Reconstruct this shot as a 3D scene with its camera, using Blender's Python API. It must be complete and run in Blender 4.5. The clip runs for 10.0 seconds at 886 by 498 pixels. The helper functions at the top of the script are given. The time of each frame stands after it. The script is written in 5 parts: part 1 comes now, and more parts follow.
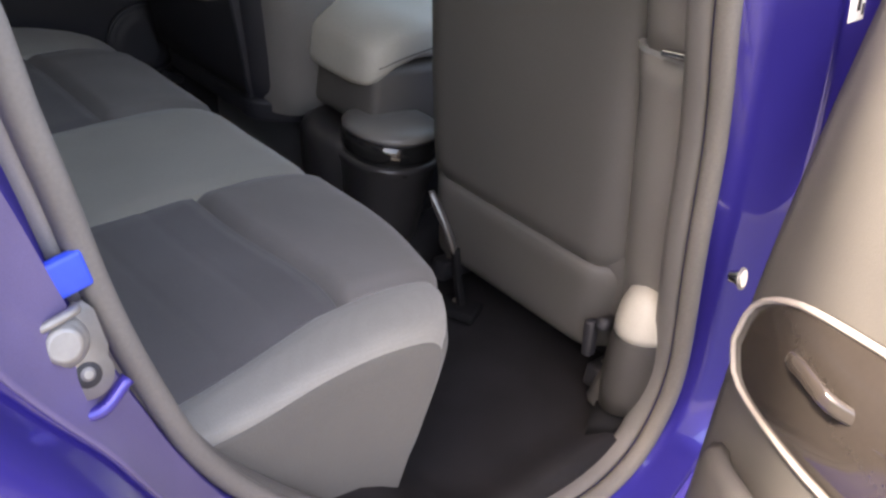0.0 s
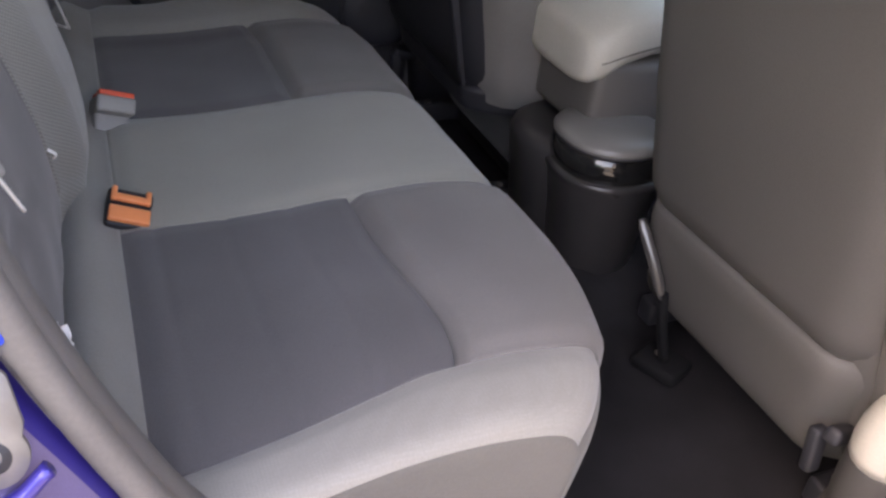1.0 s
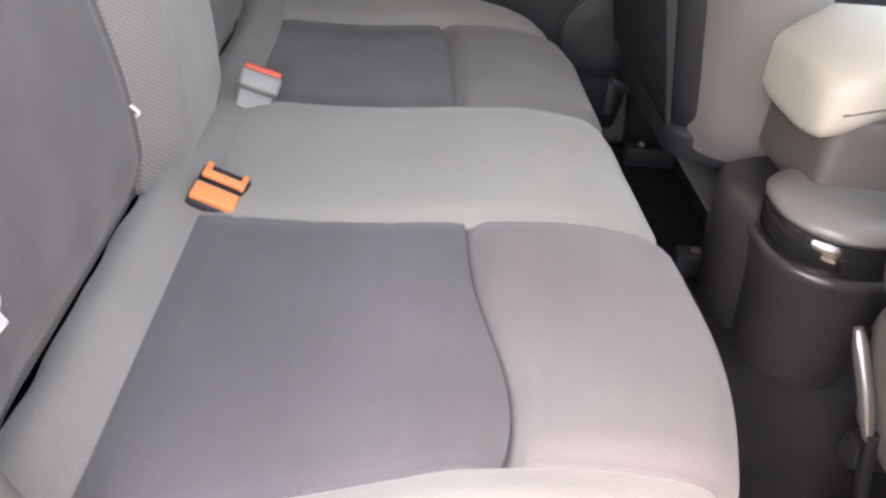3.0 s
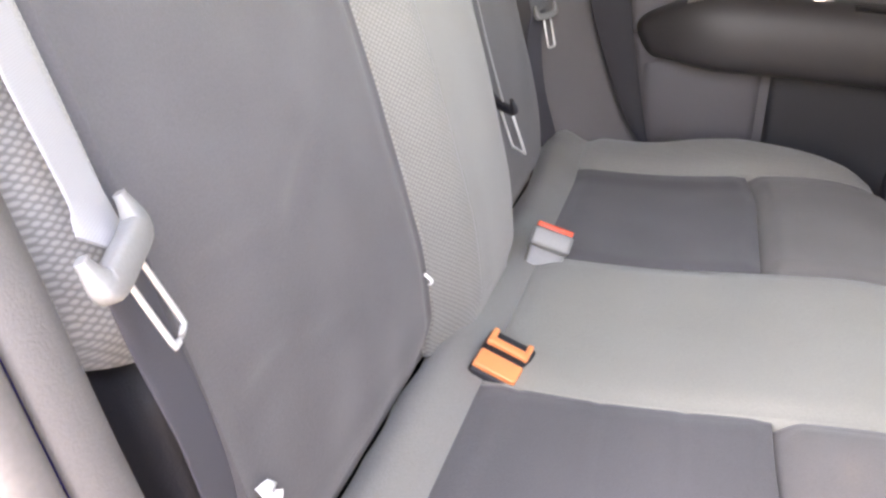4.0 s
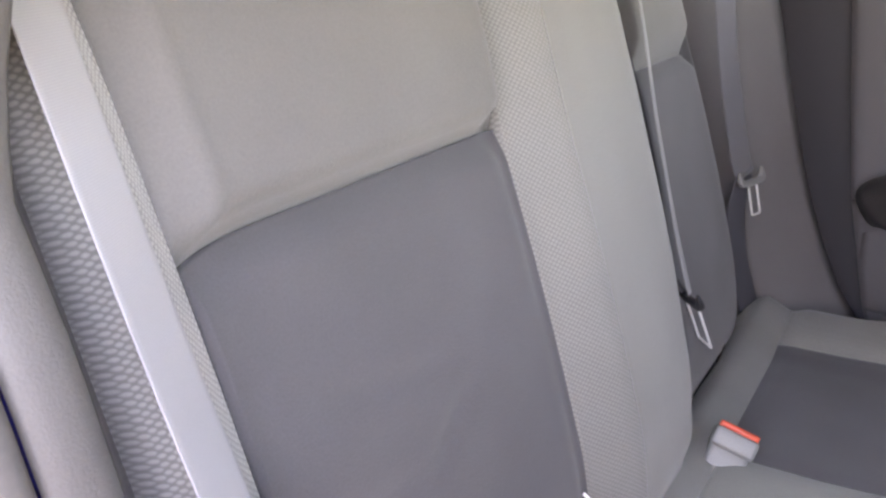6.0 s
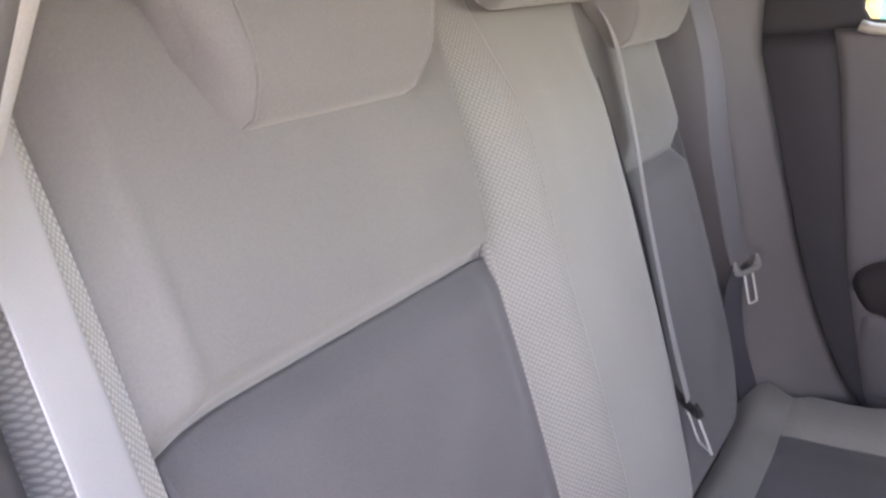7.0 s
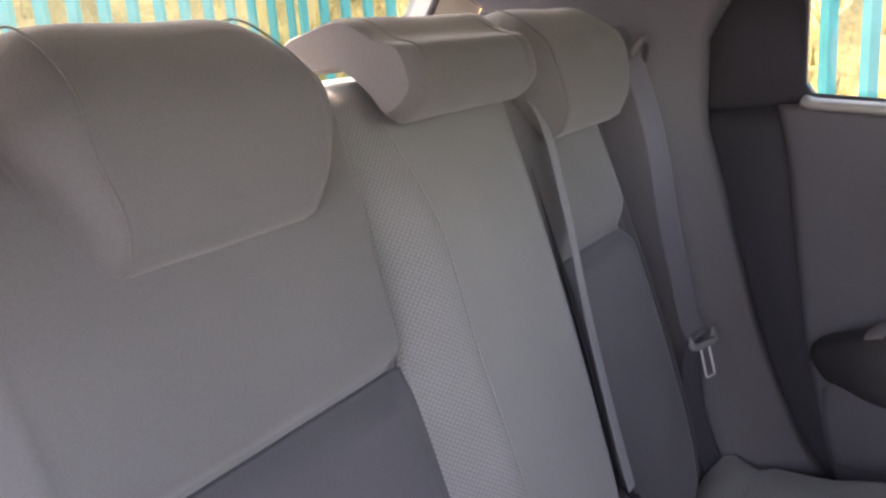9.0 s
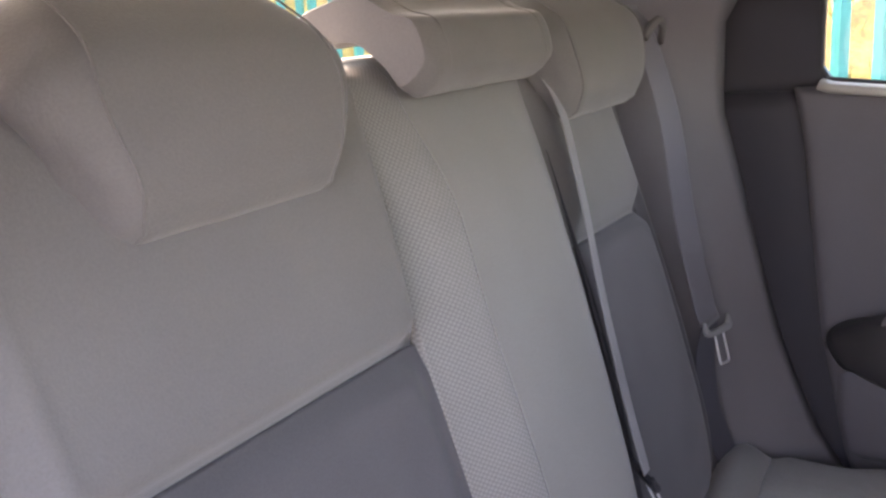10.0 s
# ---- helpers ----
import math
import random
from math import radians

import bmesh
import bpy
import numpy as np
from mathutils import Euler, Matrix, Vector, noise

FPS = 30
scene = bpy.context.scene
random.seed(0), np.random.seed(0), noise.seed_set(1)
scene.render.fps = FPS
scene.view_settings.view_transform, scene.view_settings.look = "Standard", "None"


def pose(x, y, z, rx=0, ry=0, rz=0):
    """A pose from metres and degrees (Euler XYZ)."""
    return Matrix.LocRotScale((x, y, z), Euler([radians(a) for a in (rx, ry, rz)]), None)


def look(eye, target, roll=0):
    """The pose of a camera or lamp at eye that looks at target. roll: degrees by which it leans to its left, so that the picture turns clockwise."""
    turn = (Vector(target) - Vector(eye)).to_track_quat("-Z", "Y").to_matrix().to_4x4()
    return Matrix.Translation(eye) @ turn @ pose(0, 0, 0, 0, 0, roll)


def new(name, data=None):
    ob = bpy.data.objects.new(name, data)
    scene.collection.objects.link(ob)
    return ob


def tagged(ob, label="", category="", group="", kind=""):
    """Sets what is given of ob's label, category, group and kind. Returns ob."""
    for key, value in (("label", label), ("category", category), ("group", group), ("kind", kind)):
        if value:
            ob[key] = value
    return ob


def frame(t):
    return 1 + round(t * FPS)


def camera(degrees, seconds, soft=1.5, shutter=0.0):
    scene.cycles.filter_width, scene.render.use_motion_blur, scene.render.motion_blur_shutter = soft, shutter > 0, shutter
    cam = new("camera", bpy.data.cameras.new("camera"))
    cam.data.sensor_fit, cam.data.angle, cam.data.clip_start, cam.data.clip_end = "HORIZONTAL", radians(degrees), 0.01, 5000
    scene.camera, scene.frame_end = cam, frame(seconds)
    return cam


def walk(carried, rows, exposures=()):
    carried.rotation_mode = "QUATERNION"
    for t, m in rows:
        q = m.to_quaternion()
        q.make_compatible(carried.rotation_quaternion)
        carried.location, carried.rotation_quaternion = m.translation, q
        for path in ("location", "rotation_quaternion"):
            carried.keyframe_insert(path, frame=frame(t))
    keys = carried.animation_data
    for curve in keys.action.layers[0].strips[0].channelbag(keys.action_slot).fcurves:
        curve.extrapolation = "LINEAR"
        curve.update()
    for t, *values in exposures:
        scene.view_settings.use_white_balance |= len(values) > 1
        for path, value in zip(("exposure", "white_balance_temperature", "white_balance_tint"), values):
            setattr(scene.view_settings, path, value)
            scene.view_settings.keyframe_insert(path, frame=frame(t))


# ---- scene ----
cam = camera(56.0, 10.0, 2.6)
PATH = [
    (0, (-1.111, 0.677, 1.228), (0.079, -0.595, 0.245), 9.3),
    (0.3, (-1.08, 0.586, 1.206), (0.208, -0.544, 0.175), 8.0),
    (0.5, (-1.061, 0.542, 1.206), (0.294, -0.453, 0.124), 7.7),
    (0.7, (-1.043, 0.503, 1.206), (0.397, -0.358, 0.118), 6.8),
    (1, (-1.003, 0.431, 1.192), (0.508, -0.273, 0.087), 6.2),
    (1.5, (-0.931, 0.329, 1.134), (0.66, -0.139, 0.016), 8.6),
    (2, (-0.894, 0.275, 1.107), (0.669, -0.144, -0.068), 11.0),
    (3.5, (-0.842, 0.248, 1.088), (0.908, 0.408, 0.134), 2.8),
    (4, (-0.798, 0.266, 1.121), (0.922, 0.805, 0.256), -0.4),
    (4.5, (-0.774, 0.259, 1.146), (0.879, 1.022, 0.318), 0.2),
    (5, (-0.763, 0.25, 1.181), (0.843, 1.162, 0.414), -0.7),
    (6.5, (-0.718, 0.25, 1.271), (0.863, 1.277, 0.604), -2.2),
    (7, (-0.703, 0.261, 1.306), (0.907, 1.287, 0.709), -2.5),
    (7.5, (-0.709, 0.243, 1.321), (0.903, 1.297, 0.782), -3.8),
    (8, (-0.705, 0.221, 1.344), (0.904, 1.296, 0.841), -4.2),
    (8.5, (-0.668, 0.213, 1.361), (0.951, 1.258, 0.825), -3.8),
    (9, (-0.654, 0.189, 1.361), (0.969, 1.247, 0.865), -4.3),
    (9.4, (-0.662, 0.18, 1.353), (0.917, 1.277, 0.804), -4.7),
    (10, (-0.654, 0.2, 1.341), (0.958, 1.27, 0.839), -4.2),
]
EXPOSURES = [(0, 3.55, 8900, 19), (1, 3.95, 9300, 23), (1.5, 4.2, 10000, 23), (2, 4.85, 10800, 22), (2.7, 5.0, 10800, 22), (3.5, 5.75, 10800, 23), (4.5, 5.35, 10400, 24), (5.2, 5.1, 10000, 26), (7, 5.1, 9300, 30), (8, 4.9, 9000, 31), (9, 4.15, 8500, 32), (10, 4.45, 8800, 32)]
walk(cam, [(t, look(eye, target, roll)) for t, eye, target, roll in PATH], EXPOSURES)

# ---- light ----
world = bpy.data.worlds.new("sky")
scene.world = world
world.use_nodes = True
wn = world.node_tree
sky = wn.nodes.new("ShaderNodeTexSky")
sky.sky_type = "NISHITA"
sky.sun_disc = False
sky.sun_elevation = radians(50)
sky.sun_rotation = radians(14)
sky.altitude = 50
sky.air_density, sky.dust_density, sky.ozone_density = 1.0, 3.0, 1.0
wn.nodes["Background"].inputs["Strength"].default_value = 0.15
wn.links.new(sky.outputs[0], wn.nodes["Background"].inputs["Color"])
sun = new("sun", bpy.data.lights.new("sun", "SUN"))
sun.data.energy, sun.data.angle, sun.data.color = 1.8, radians(5), (1.0, 0.985, 0.96)
sun.matrix_world = look((0.155, 0.624, 0.766), (0, 0, 0))


# ---- materials ----
def material(name, color, rough=0.6, metal=0.0, spread=0.12, scale=(9, 160), bump=0.15, coat=0.0, dots=0.0, depth=1.0, upright=False, ribs=None, sheen=0.0, spec=0.5):
    """A surface with variation at two scales: broad stains and fine grain; dots is the pitch of a perforated knit, ribs the pitch of a woven twill."""
    m = bpy.data.materials.new(name)
    m.use_nodes = True
    n, l = m.node_tree.nodes, m.node_tree.links
    b = n["Principled BSDF"]
    b.inputs["Roughness"].default_value, b.inputs["Metallic"].default_value = rough, metal
    b.inputs["Coat Weight"].default_value, b.inputs["Coat Roughness"].default_value = coat, 0.04
    b.inputs["Sheen Weight"].default_value = sheen
    b.inputs["Specular IOR Level"].default_value = spec
    tc = n.new("ShaderNodeTexCoord")
    big, fine = n.new("ShaderNodeTexNoise"), n.new("ShaderNodeTexNoise")
    big.inputs["Scale"].default_value, fine.inputs["Scale"].default_value = scale
    big.inputs["Detail"].default_value, fine.inputs["Detail"].default_value = 4, 3
    for t in (big, fine):
        l.new(tc.outputs["Object"], t.inputs["Vector"])
    mix = n.new("ShaderNodeMath")
    mix.operation = "MULTIPLY_ADD"
    mix.inputs[1].default_value = 0.45
    l.new(fine.outputs["Fac"], mix.inputs[0])
    half = n.new("ShaderNodeMath")
    half.operation = "MULTIPLY"
    half.inputs[1].default_value = 0.55
    l.new(big.outputs["Fac"], half.inputs[0])
    l.new(half.outputs[0], mix.inputs[2])
    ramp = n.new("ShaderNodeMapRange")
    ramp.inputs["From Min"].default_value, ramp.inputs["From Max"].default_value = 0.3, 0.7
    ramp.inputs["To Min"].default_value, ramp.inputs["To Max"].default_value = 1 - spread, 1 + spread
    l.new(mix.outputs[0], ramp.inputs["Value"])
    tint = n.new("ShaderNodeVectorMath")
    tint.operation = "SCALE"
    tint.inputs[0].default_value = color
    l.new(ramp.outputs[0], tint.inputs["Scale"])
    out, height = tint.outputs[0], fine.outputs["Fac"]
    if dots:
        v = n.new("ShaderNodeTexVoronoi")
        v.inputs["Scale"].default_value, v.inputs["Randomness"].default_value = 1 / dots, 0.08
        if upright:
            v.voronoi_dimensions = "2D"
            turn = n.new("ShaderNodeMapping")
            turn.inputs["Rotation"].default_value = (radians(-73.3), 0, radians(45))
            l.new(tc.outputs["Object"], turn.inputs["Vector"])
            l.new(turn.outputs[0], v.inputs["Vector"])
        else:
            l.new(tc.outputs["Object"], v.inputs["Vector"])
        r = n.new("ShaderNodeMapRange")
        r.inputs["From Min"].default_value, r.inputs["From Max"].default_value = 0.22, 0.5
        r.inputs["To Min"].default_value, r.inputs["To Max"].default_value = 1 + 0.22 * depth, 1 - 0.28 * depth
        l.new(v.outputs["Distance"], r.inputs["Value"])
        s = n.new("ShaderNodeVectorMath")
        s.operation = "SCALE"
        l.new(out, s.inputs[0])
        l.new(r.outputs[0], s.inputs["Scale"])
        out, height = s.outputs[0], r.outputs[0]
    if ribs:
        axis, pitch = ribs
        w = n.new("ShaderNodeTexWave")
        w.bands_direction = axis
        w.inputs["Scale"].default_value = 0.314 / pitch
        w.inputs["Distortion"].default_value = 0.4
        l.new(tc.outputs["Object"], w.inputs["Vector"])
        r = n.new("ShaderNodeMapRange")
        r.inputs["To Min"].default_value, r.inputs["To Max"].default_value = 0.95, 1.04
        l.new(w.outputs["Fac"], r.inputs["Value"])
        s = n.new("ShaderNodeVectorMath")
        s.operation = "SCALE"
        l.new(out, s.inputs[0])
        l.new(r.outputs[0], s.inputs["Scale"])
        out = s.outputs[0]
    l.new(out, b.inputs["Base Color"])
    rr = n.new("ShaderNodeMapRange")
    rr.inputs["To Min"].default_value, rr.inputs["To Max"].default_value = max(0.02, rough - 0.08), min(1, rough + 0.08)
    l.new(big.outputs["Fac"], rr.inputs["Value"])
    l.new(rr.outputs[0], b.inputs["Roughness"])
    if bump:
        bp = n.new("ShaderNodeBump")
        bp.inputs["Strength"].default_value, bp.inputs["Distance"].default_value = bump, 0.0015
        l.new(height, bp.inputs["Height"])
        l.new(bp.outputs[0], b.inputs["Normal"])
    return m


LIGHT = material("knit_fabric_light", (0.262, 0.258, 0.243), 0.9, spread=0.12, scale=(5, 420), bump=0.35, dots=0.0031, depth=0.14, sheen=0.3, spec=0.2)
MESH = material("mesh_fabric", (0.42, 0.415, 0.40), 0.9, spread=0.10, scale=(5, 420), bump=0.4, dots=0.0033, depth=0.95, upright=True, sheen=0.3, spec=0.2)
STRIP = material("knit_fabric_ribbed", (0.240, 0.235, 0.223), 0.9, spread=0.11, scale=(6, 480), bump=0.3, dots=0.0036, depth=0.7, upright=True, sheen=0.3, spec=0.2)
PLAIN = material("knit_fabric_plain", (0.238, 0.233, 0.221), 0.9, spread=0.12, scale=(6, 500), bump=0.3, sheen=0.3, spec=0.2)
# Plain knit dimmed for backrest and restraints: weaker light in the colour.
DIMKNIT = material("knit_fabric_dim", (0.174, 0.168, 0.160), 0.9, spread=0.13, scale=(6, 500), bump=0.3, sheen=0.3, spec=0.2)
# Plain knit brightened for the cushion centre, light put into the colour.
LITKNIT = material("knit_fabric_lit", (0.275, 0.272, 0.245), 0.9, spread=0.12, scale=(6, 500), bump=0.3, sheen=0.3, spec=0.2)
# Cushion side and skirt: their shade is put into this darker knit.
SHADEKNIT = material("knit_fabric_shaded", (0.125, 0.121, 0.113), 0.9, spread=0.12, scale=(6, 500), bump=0.3, sheen=0.2, spec=0.2)
DARK = material("velour_fabric_dark", (0.104, 0.101, 0.106), 0.92, spread=0.16, scale=(7, 600), bump=0.3, ribs=("Y", 0.16), sheen=0.25, spec=0.2)
# Lighter copy of the dark velour: light on the front panels as colour.
LITVELOUR = material("velour_fabric_lit", (0.158, 0.150, 0.146), 0.92, spread=0.16, scale=(7, 600), bump=0.3, sheen=0.25, spec=0.2)
TRIM = material("grained_plastic", (0.137, 0.130, 0.124), 0.55, scale=(6, 700), bump=0.3)
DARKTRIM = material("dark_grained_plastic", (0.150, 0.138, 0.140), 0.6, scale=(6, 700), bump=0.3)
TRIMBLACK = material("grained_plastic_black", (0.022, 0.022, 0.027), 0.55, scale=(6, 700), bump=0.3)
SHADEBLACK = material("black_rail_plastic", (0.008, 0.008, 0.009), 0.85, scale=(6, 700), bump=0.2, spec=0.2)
RECLINER = material("recliner_plastic", (0.055, 0.052, 0.050), 0.55, scale=(6, 600), bump=0.2)
SEATBACK = material("vinyl_seat_back", (0.088, 0.083, 0.079), 0.6, scale=(4, 500), bump=0.25)
CARPET = material("carpet", (0.022, 0.021, 0.023), 0.95, spread=0.3, scale=(12, 900), bump=0.8, spec=0.1)
RUBBER = material("rubber_seal", (0.165, 0.155, 0.145), 0.65, spread=0.15, scale=(8, 300), bump=0.1)
BLUE = material("blue_metallic_paint", (0.038, 0.030, 0.300), 0.38, 0.45, spread=0.06, scale=(3, 2500), bump=0.0, coat=1.0)
JAMB = material("sky_tinted_jamb_paint", (0.150, 0.125, 0.255), 0.42, 0.15, spread=0.14, scale=(14, 900), bump=0.05, coat=0.25)
BRIGHTBLUE = material("bright_blue_plastic", (0.02, 0.09, 0.75), 0.35, spread=0.06, bump=0.0)
GLOSS = material("gloss_black", (0.012, 0.012, 0.012), 0.08, spread=0.1, bump=0.0, coat=0.6)
CHROME = material("bright_metal", (0.75, 0.74, 0.72), 0.18, 1.0, spread=0.06, bump=0.0)
POLISHED = material("polished_tongue_steel", (0.90, 0.90, 0.89), 0.30, 0.5, spread=0.04, bump=0.0)
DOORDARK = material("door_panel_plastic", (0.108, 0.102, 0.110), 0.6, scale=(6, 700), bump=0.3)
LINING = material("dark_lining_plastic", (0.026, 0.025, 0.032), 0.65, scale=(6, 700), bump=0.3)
STEEL = material("zinc_steel", (0.34, 0.33, 0.315), 0.5, 0.6, spread=0.12, bump=0.05)
WEB = material("belt_webbing", (0.40, 0.40, 0.415), 0.62, spread=0.06, scale=(10, 900), bump=0.15, ribs=("Z", 0.0013), sheen=0.2)
# Far belt: same webbing, its weaker light put into the colour.
WEBDIM = material("belt_webbing_dim", (0.135, 0.130, 0.142), 0.65, spread=0.06, scale=(10, 900), bump=0.25, ribs=("Z", 0.0022), sheen=0.2)
WEBMID = material("belt_webbing_mid", (0.27, 0.265, 0.27), 0.62, spread=0.06, scale=(10, 900), bump=0.25, ribs=("Z", 0.0022), sheen=0.2)
# Darker webbing copy: the lower belts carry their shade as colour.
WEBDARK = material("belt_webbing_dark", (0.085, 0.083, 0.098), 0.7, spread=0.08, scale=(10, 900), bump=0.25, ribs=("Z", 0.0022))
GREYPLASTIC = material("grey_plastic", (0.26, 0.26, 0.255), 0.42, scale=(12, 500), bump=0.1)
ORANGE = material("orange_button", (1.0, 0.32, 0.125), 0.4, spread=0.05, bump=0.05)
RED = material("red_button", (0.75, 0.09, 0.04), 0.4, spread=0.05, bump=0.05)
WHITE = material("white_tag", (0.82, 0.82, 0.82), 0.6, spread=0.05, bump=0.1)
HEADLINER = material("headliner_felt", (0.38, 0.365, 0.34), 0.95, spread=0.05, scale=(4, 600), bump=0.4)
BEIGE = material("pale_plastic", (0.45, 0.43, 0.38), 0.5, scale=(8, 400), bump=0.1)
TEAL = material("teal_painted_steel", (0.035, 0.33, 0.30), 0.5, spread=0.15, scale=(6, 120), bump=0.15)
STRAW = material("dry_grass", (0.413, 0.285, 0.098), 0.9, spread=0.5, scale=(5, 40), bump=0.5)
CONCRETE = material("grey_render", (0.26, 0.255, 0.25), 0.9, spread=0.2, scale=(1.5, 120), bump=0.5)
ASPHALT = material("asphalt", (0.13, 0.127, 0.122), 0.9, spread=0.3, scale=(1.2, 220), bump=0.8)


def glass_material():
    m = bpy.data.materials.new("window_glass")
    m.use_nodes = True
    n, l = m.node_tree.nodes, m.node_tree.links
    g, t, mx = n.new("ShaderNodeBsdfGlossy"), n.new("ShaderNodeBsdfTransparent"), n.new("ShaderNodeMixShader")
    g.inputs["Roughness"].default_value = 0.02
    t.inputs["Color"].default_value = (0.70, 0.75, 0.73, 1)
    mx.inputs[0].default_value = 0.06
    l.new(t.outputs[0], mx.inputs[1])
    l.new(g.outputs[0], mx.inputs[2])
    l.new(mx.outputs[0], n["Material Output"].inputs["Surface"])
    return m


CONSOLE = material("console_plastic", (0.034, 0.032, 0.033), 0.30, spread=0.15, scale=(5, 600), bump=0.1)
ARMBROWN = material("armrest_side_plastic", (0.10, 0.092, 0.086), 0.5, scale=(6, 600), bump=0.2)
SEATSIDE = material("front_seat_fabric", (0.150, 0.142, 0.133), 0.9, spread=0.12, scale=(6, 500), bump=0.3, sheen=0.2, spec=0.2)
LIDGREY = material("satin_grey_plastic", (0.17, 0.163, 0.155), 0.32, spread=0.12, scale=(6, 600), bump=0.1)
ARMREST = material("dark_padded_vinyl", (0.048, 0.044, 0.045), 0.5, scale=(6, 500), bump=0.2)
GLASS = glass_material()


# ---- building helpers ----
def thing(name, at, label, category, group="", kind=""):
    ob = new(name)
    ob.empty_display_size = 0.05
    ob.location = at
    bpy.context.view_layer.update()
    return tagged(ob, label, category, group, kind)


def finish(bm, name, mat, smooth=True):
    bmesh.ops.recalc_face_normals(bm, faces=bm.faces)
    me = bpy.data.meshes.new(name)
    bm.to_mesh(me)
    bm.free()
    me.materials.append(mat)
    for p in me.polygons:
        p.use_smooth = smooth and p.loop_total <= 8
    return me


def part(name, bm, mat, parent=None, label="", smooth=True):
    """One mesh under a thing or a part; its points are given in the world."""
    ob = new(name, finish(bm, name, mat, smooth))
    if parent is not None:
        ob.parent = parent
        if parent.parent is None and parent.data is None:
            ob.matrix_parent_inverse = Matrix.Translation(parent.location).inverted()
    return tagged(ob, label)


def solo(name, bm, mat, label, category, group="", kind="", smooth=True):
    return tagged(new(name, finish(bm, name, mat, smooth)), label, category, group, kind)


def box(size, m, bevel=0.004, seg=2, taper=1.0):
    """A rounded block; taper narrows its top."""
    bm = bmesh.new()
    bmesh.ops.create_cube(bm, size=1.0)
    for v in bm.verts:
        k = taper if v.co.z > 0 else 1.0
        v.co = Vector((v.co.x * size[0] * k, v.co.y * size[1] * k, v.co.z * size[2]))
    if bevel:
        bmesh.ops.bevel(bm, geom=list(bm.edges), offset=bevel, segments=seg, profile=0.6, affect="EDGES")
    bmesh.ops.transform(bm, matrix=m, verts=bm.verts)
    return bm


def frame_axes(o, x, y):
    """A pose at o whose x and y axes run along the given ways."""
    x = Vector(x).normalized()
    z = x.cross(Vector(y)).normalized()
    y = z.cross(x)
    return Matrix(((x[0], y[0], z[0], o[0]), (x[1], y[1], z[1], o[1]), (x[2], y[2], z[2], o[2]), (0, 0, 0, 1)))


def merge(*bms):
    out = bms[0]
    for b in bms[1:]:
        me = bpy.data.meshes.new("tmp")
        b.to_mesh(me)
        b.free()
        out.from_mesh(me)
        bpy.data.meshes.remove(me)
    return out


def smoothstep(x):
    x = min(1, max(0, x))
    return x * x * (3 - 2 * x)


def spline(pts, n):
    """n + 1 points along a smooth curve through pts, evenly by length."""
    p = [Vector(q) for q in pts]
    p = [2 * p[0] - p[1], *p, 2 * p[-1] - p[-2]]
    fine = []
    for i in range(1, len(p) - 2):
        a, b, c, d = p[i - 1:i + 3]
        for k in range(16):
            t = k / 16
            fine.append(0.5 * (2 * b + (c - a) * t + (2 * a - 5 * b + 4 * c - d) * t * t + (3 * b - a - 3 * c + d) * t ** 3))
    fine.append(p[-2])
    run = [0.0]
    for a, b in zip(fine, fine[1:]):
        run.append(run[-1] + (b - a).length)
    out, j = [], 0
    for i in range(n + 1):
        want = run[-1] * i / n
        while j < len(run) - 2 and run[j + 1] < want:
            j += 1
        f = (want - run[j]) / max(1e-9, run[j + 1] - run[j])
        out.append(fine[j].lerp(fine[j + 1], min(1, max(0, f))))
    return out


def rings(loops, closed=True, caps=True):
    """Skin over a row of loops with equal numbers of points."""
    bm = bmesh.new()
    vs = [[bm.verts.new(p) for p in loop] for loop in loops]
    n = len(vs[0])
    for a, b in zip(vs, vs[1:]):
        for i in range(n if closed else n - 1):
            j = (i + 1) % n
            bm.faces.new((a[i], a[j], b[j], b[i]))
    if caps and closed:
        bm.faces.new(vs[0])
        bm.faces.new(list(reversed(vs[-1])))
    return bm


def sweep(path, profile, side, closed=False, taper=None):
    """A profile of (across, out) points carried along a path; side is the way of its first axis, or a function of the step."""
    loops, n = [], len(path)
    for i, p in enumerate(path):
        a = path[(i - 1) % n] if closed or i else path[i]
        b = path[(i + 1) % n] if closed or i < n - 1 else path[i]
        d = (b - a).normalized()
        s = Vector(side(i / max(1, n - 1))) if callable(side) else Vector(side)
        s = (s - d * s.dot(d)).normalized()
        o = d.cross(s)
        k = taper(i / max(1, n - 1)) if taper else 1.0
        loops.append([p + s * u * k + o * v * k for u, v in profile])
    if closed:
        loops.append(loops[0])
    bm = rings(loops, True, not closed)
    if closed:
        bmesh.ops.remove_doubles(bm, verts=bm.verts, dist=1e-6)
    return bm


def oval(a, b, n=12, power=2.0):
    out = []
    for i in range(n):
        t = 2 * math.pi * i / n
        c, s = math.cos(t), math.sin(t)
        out.append((a * math.copysign(abs(c) ** (2 / power), c), b * math.copysign(abs(s) ** (2 / power), s)))
    return out


def ribbon(path, width, thick, side, n=28):
    return sweep(spline(path, n), oval(width / 2, thick / 2, 12, 5), side)


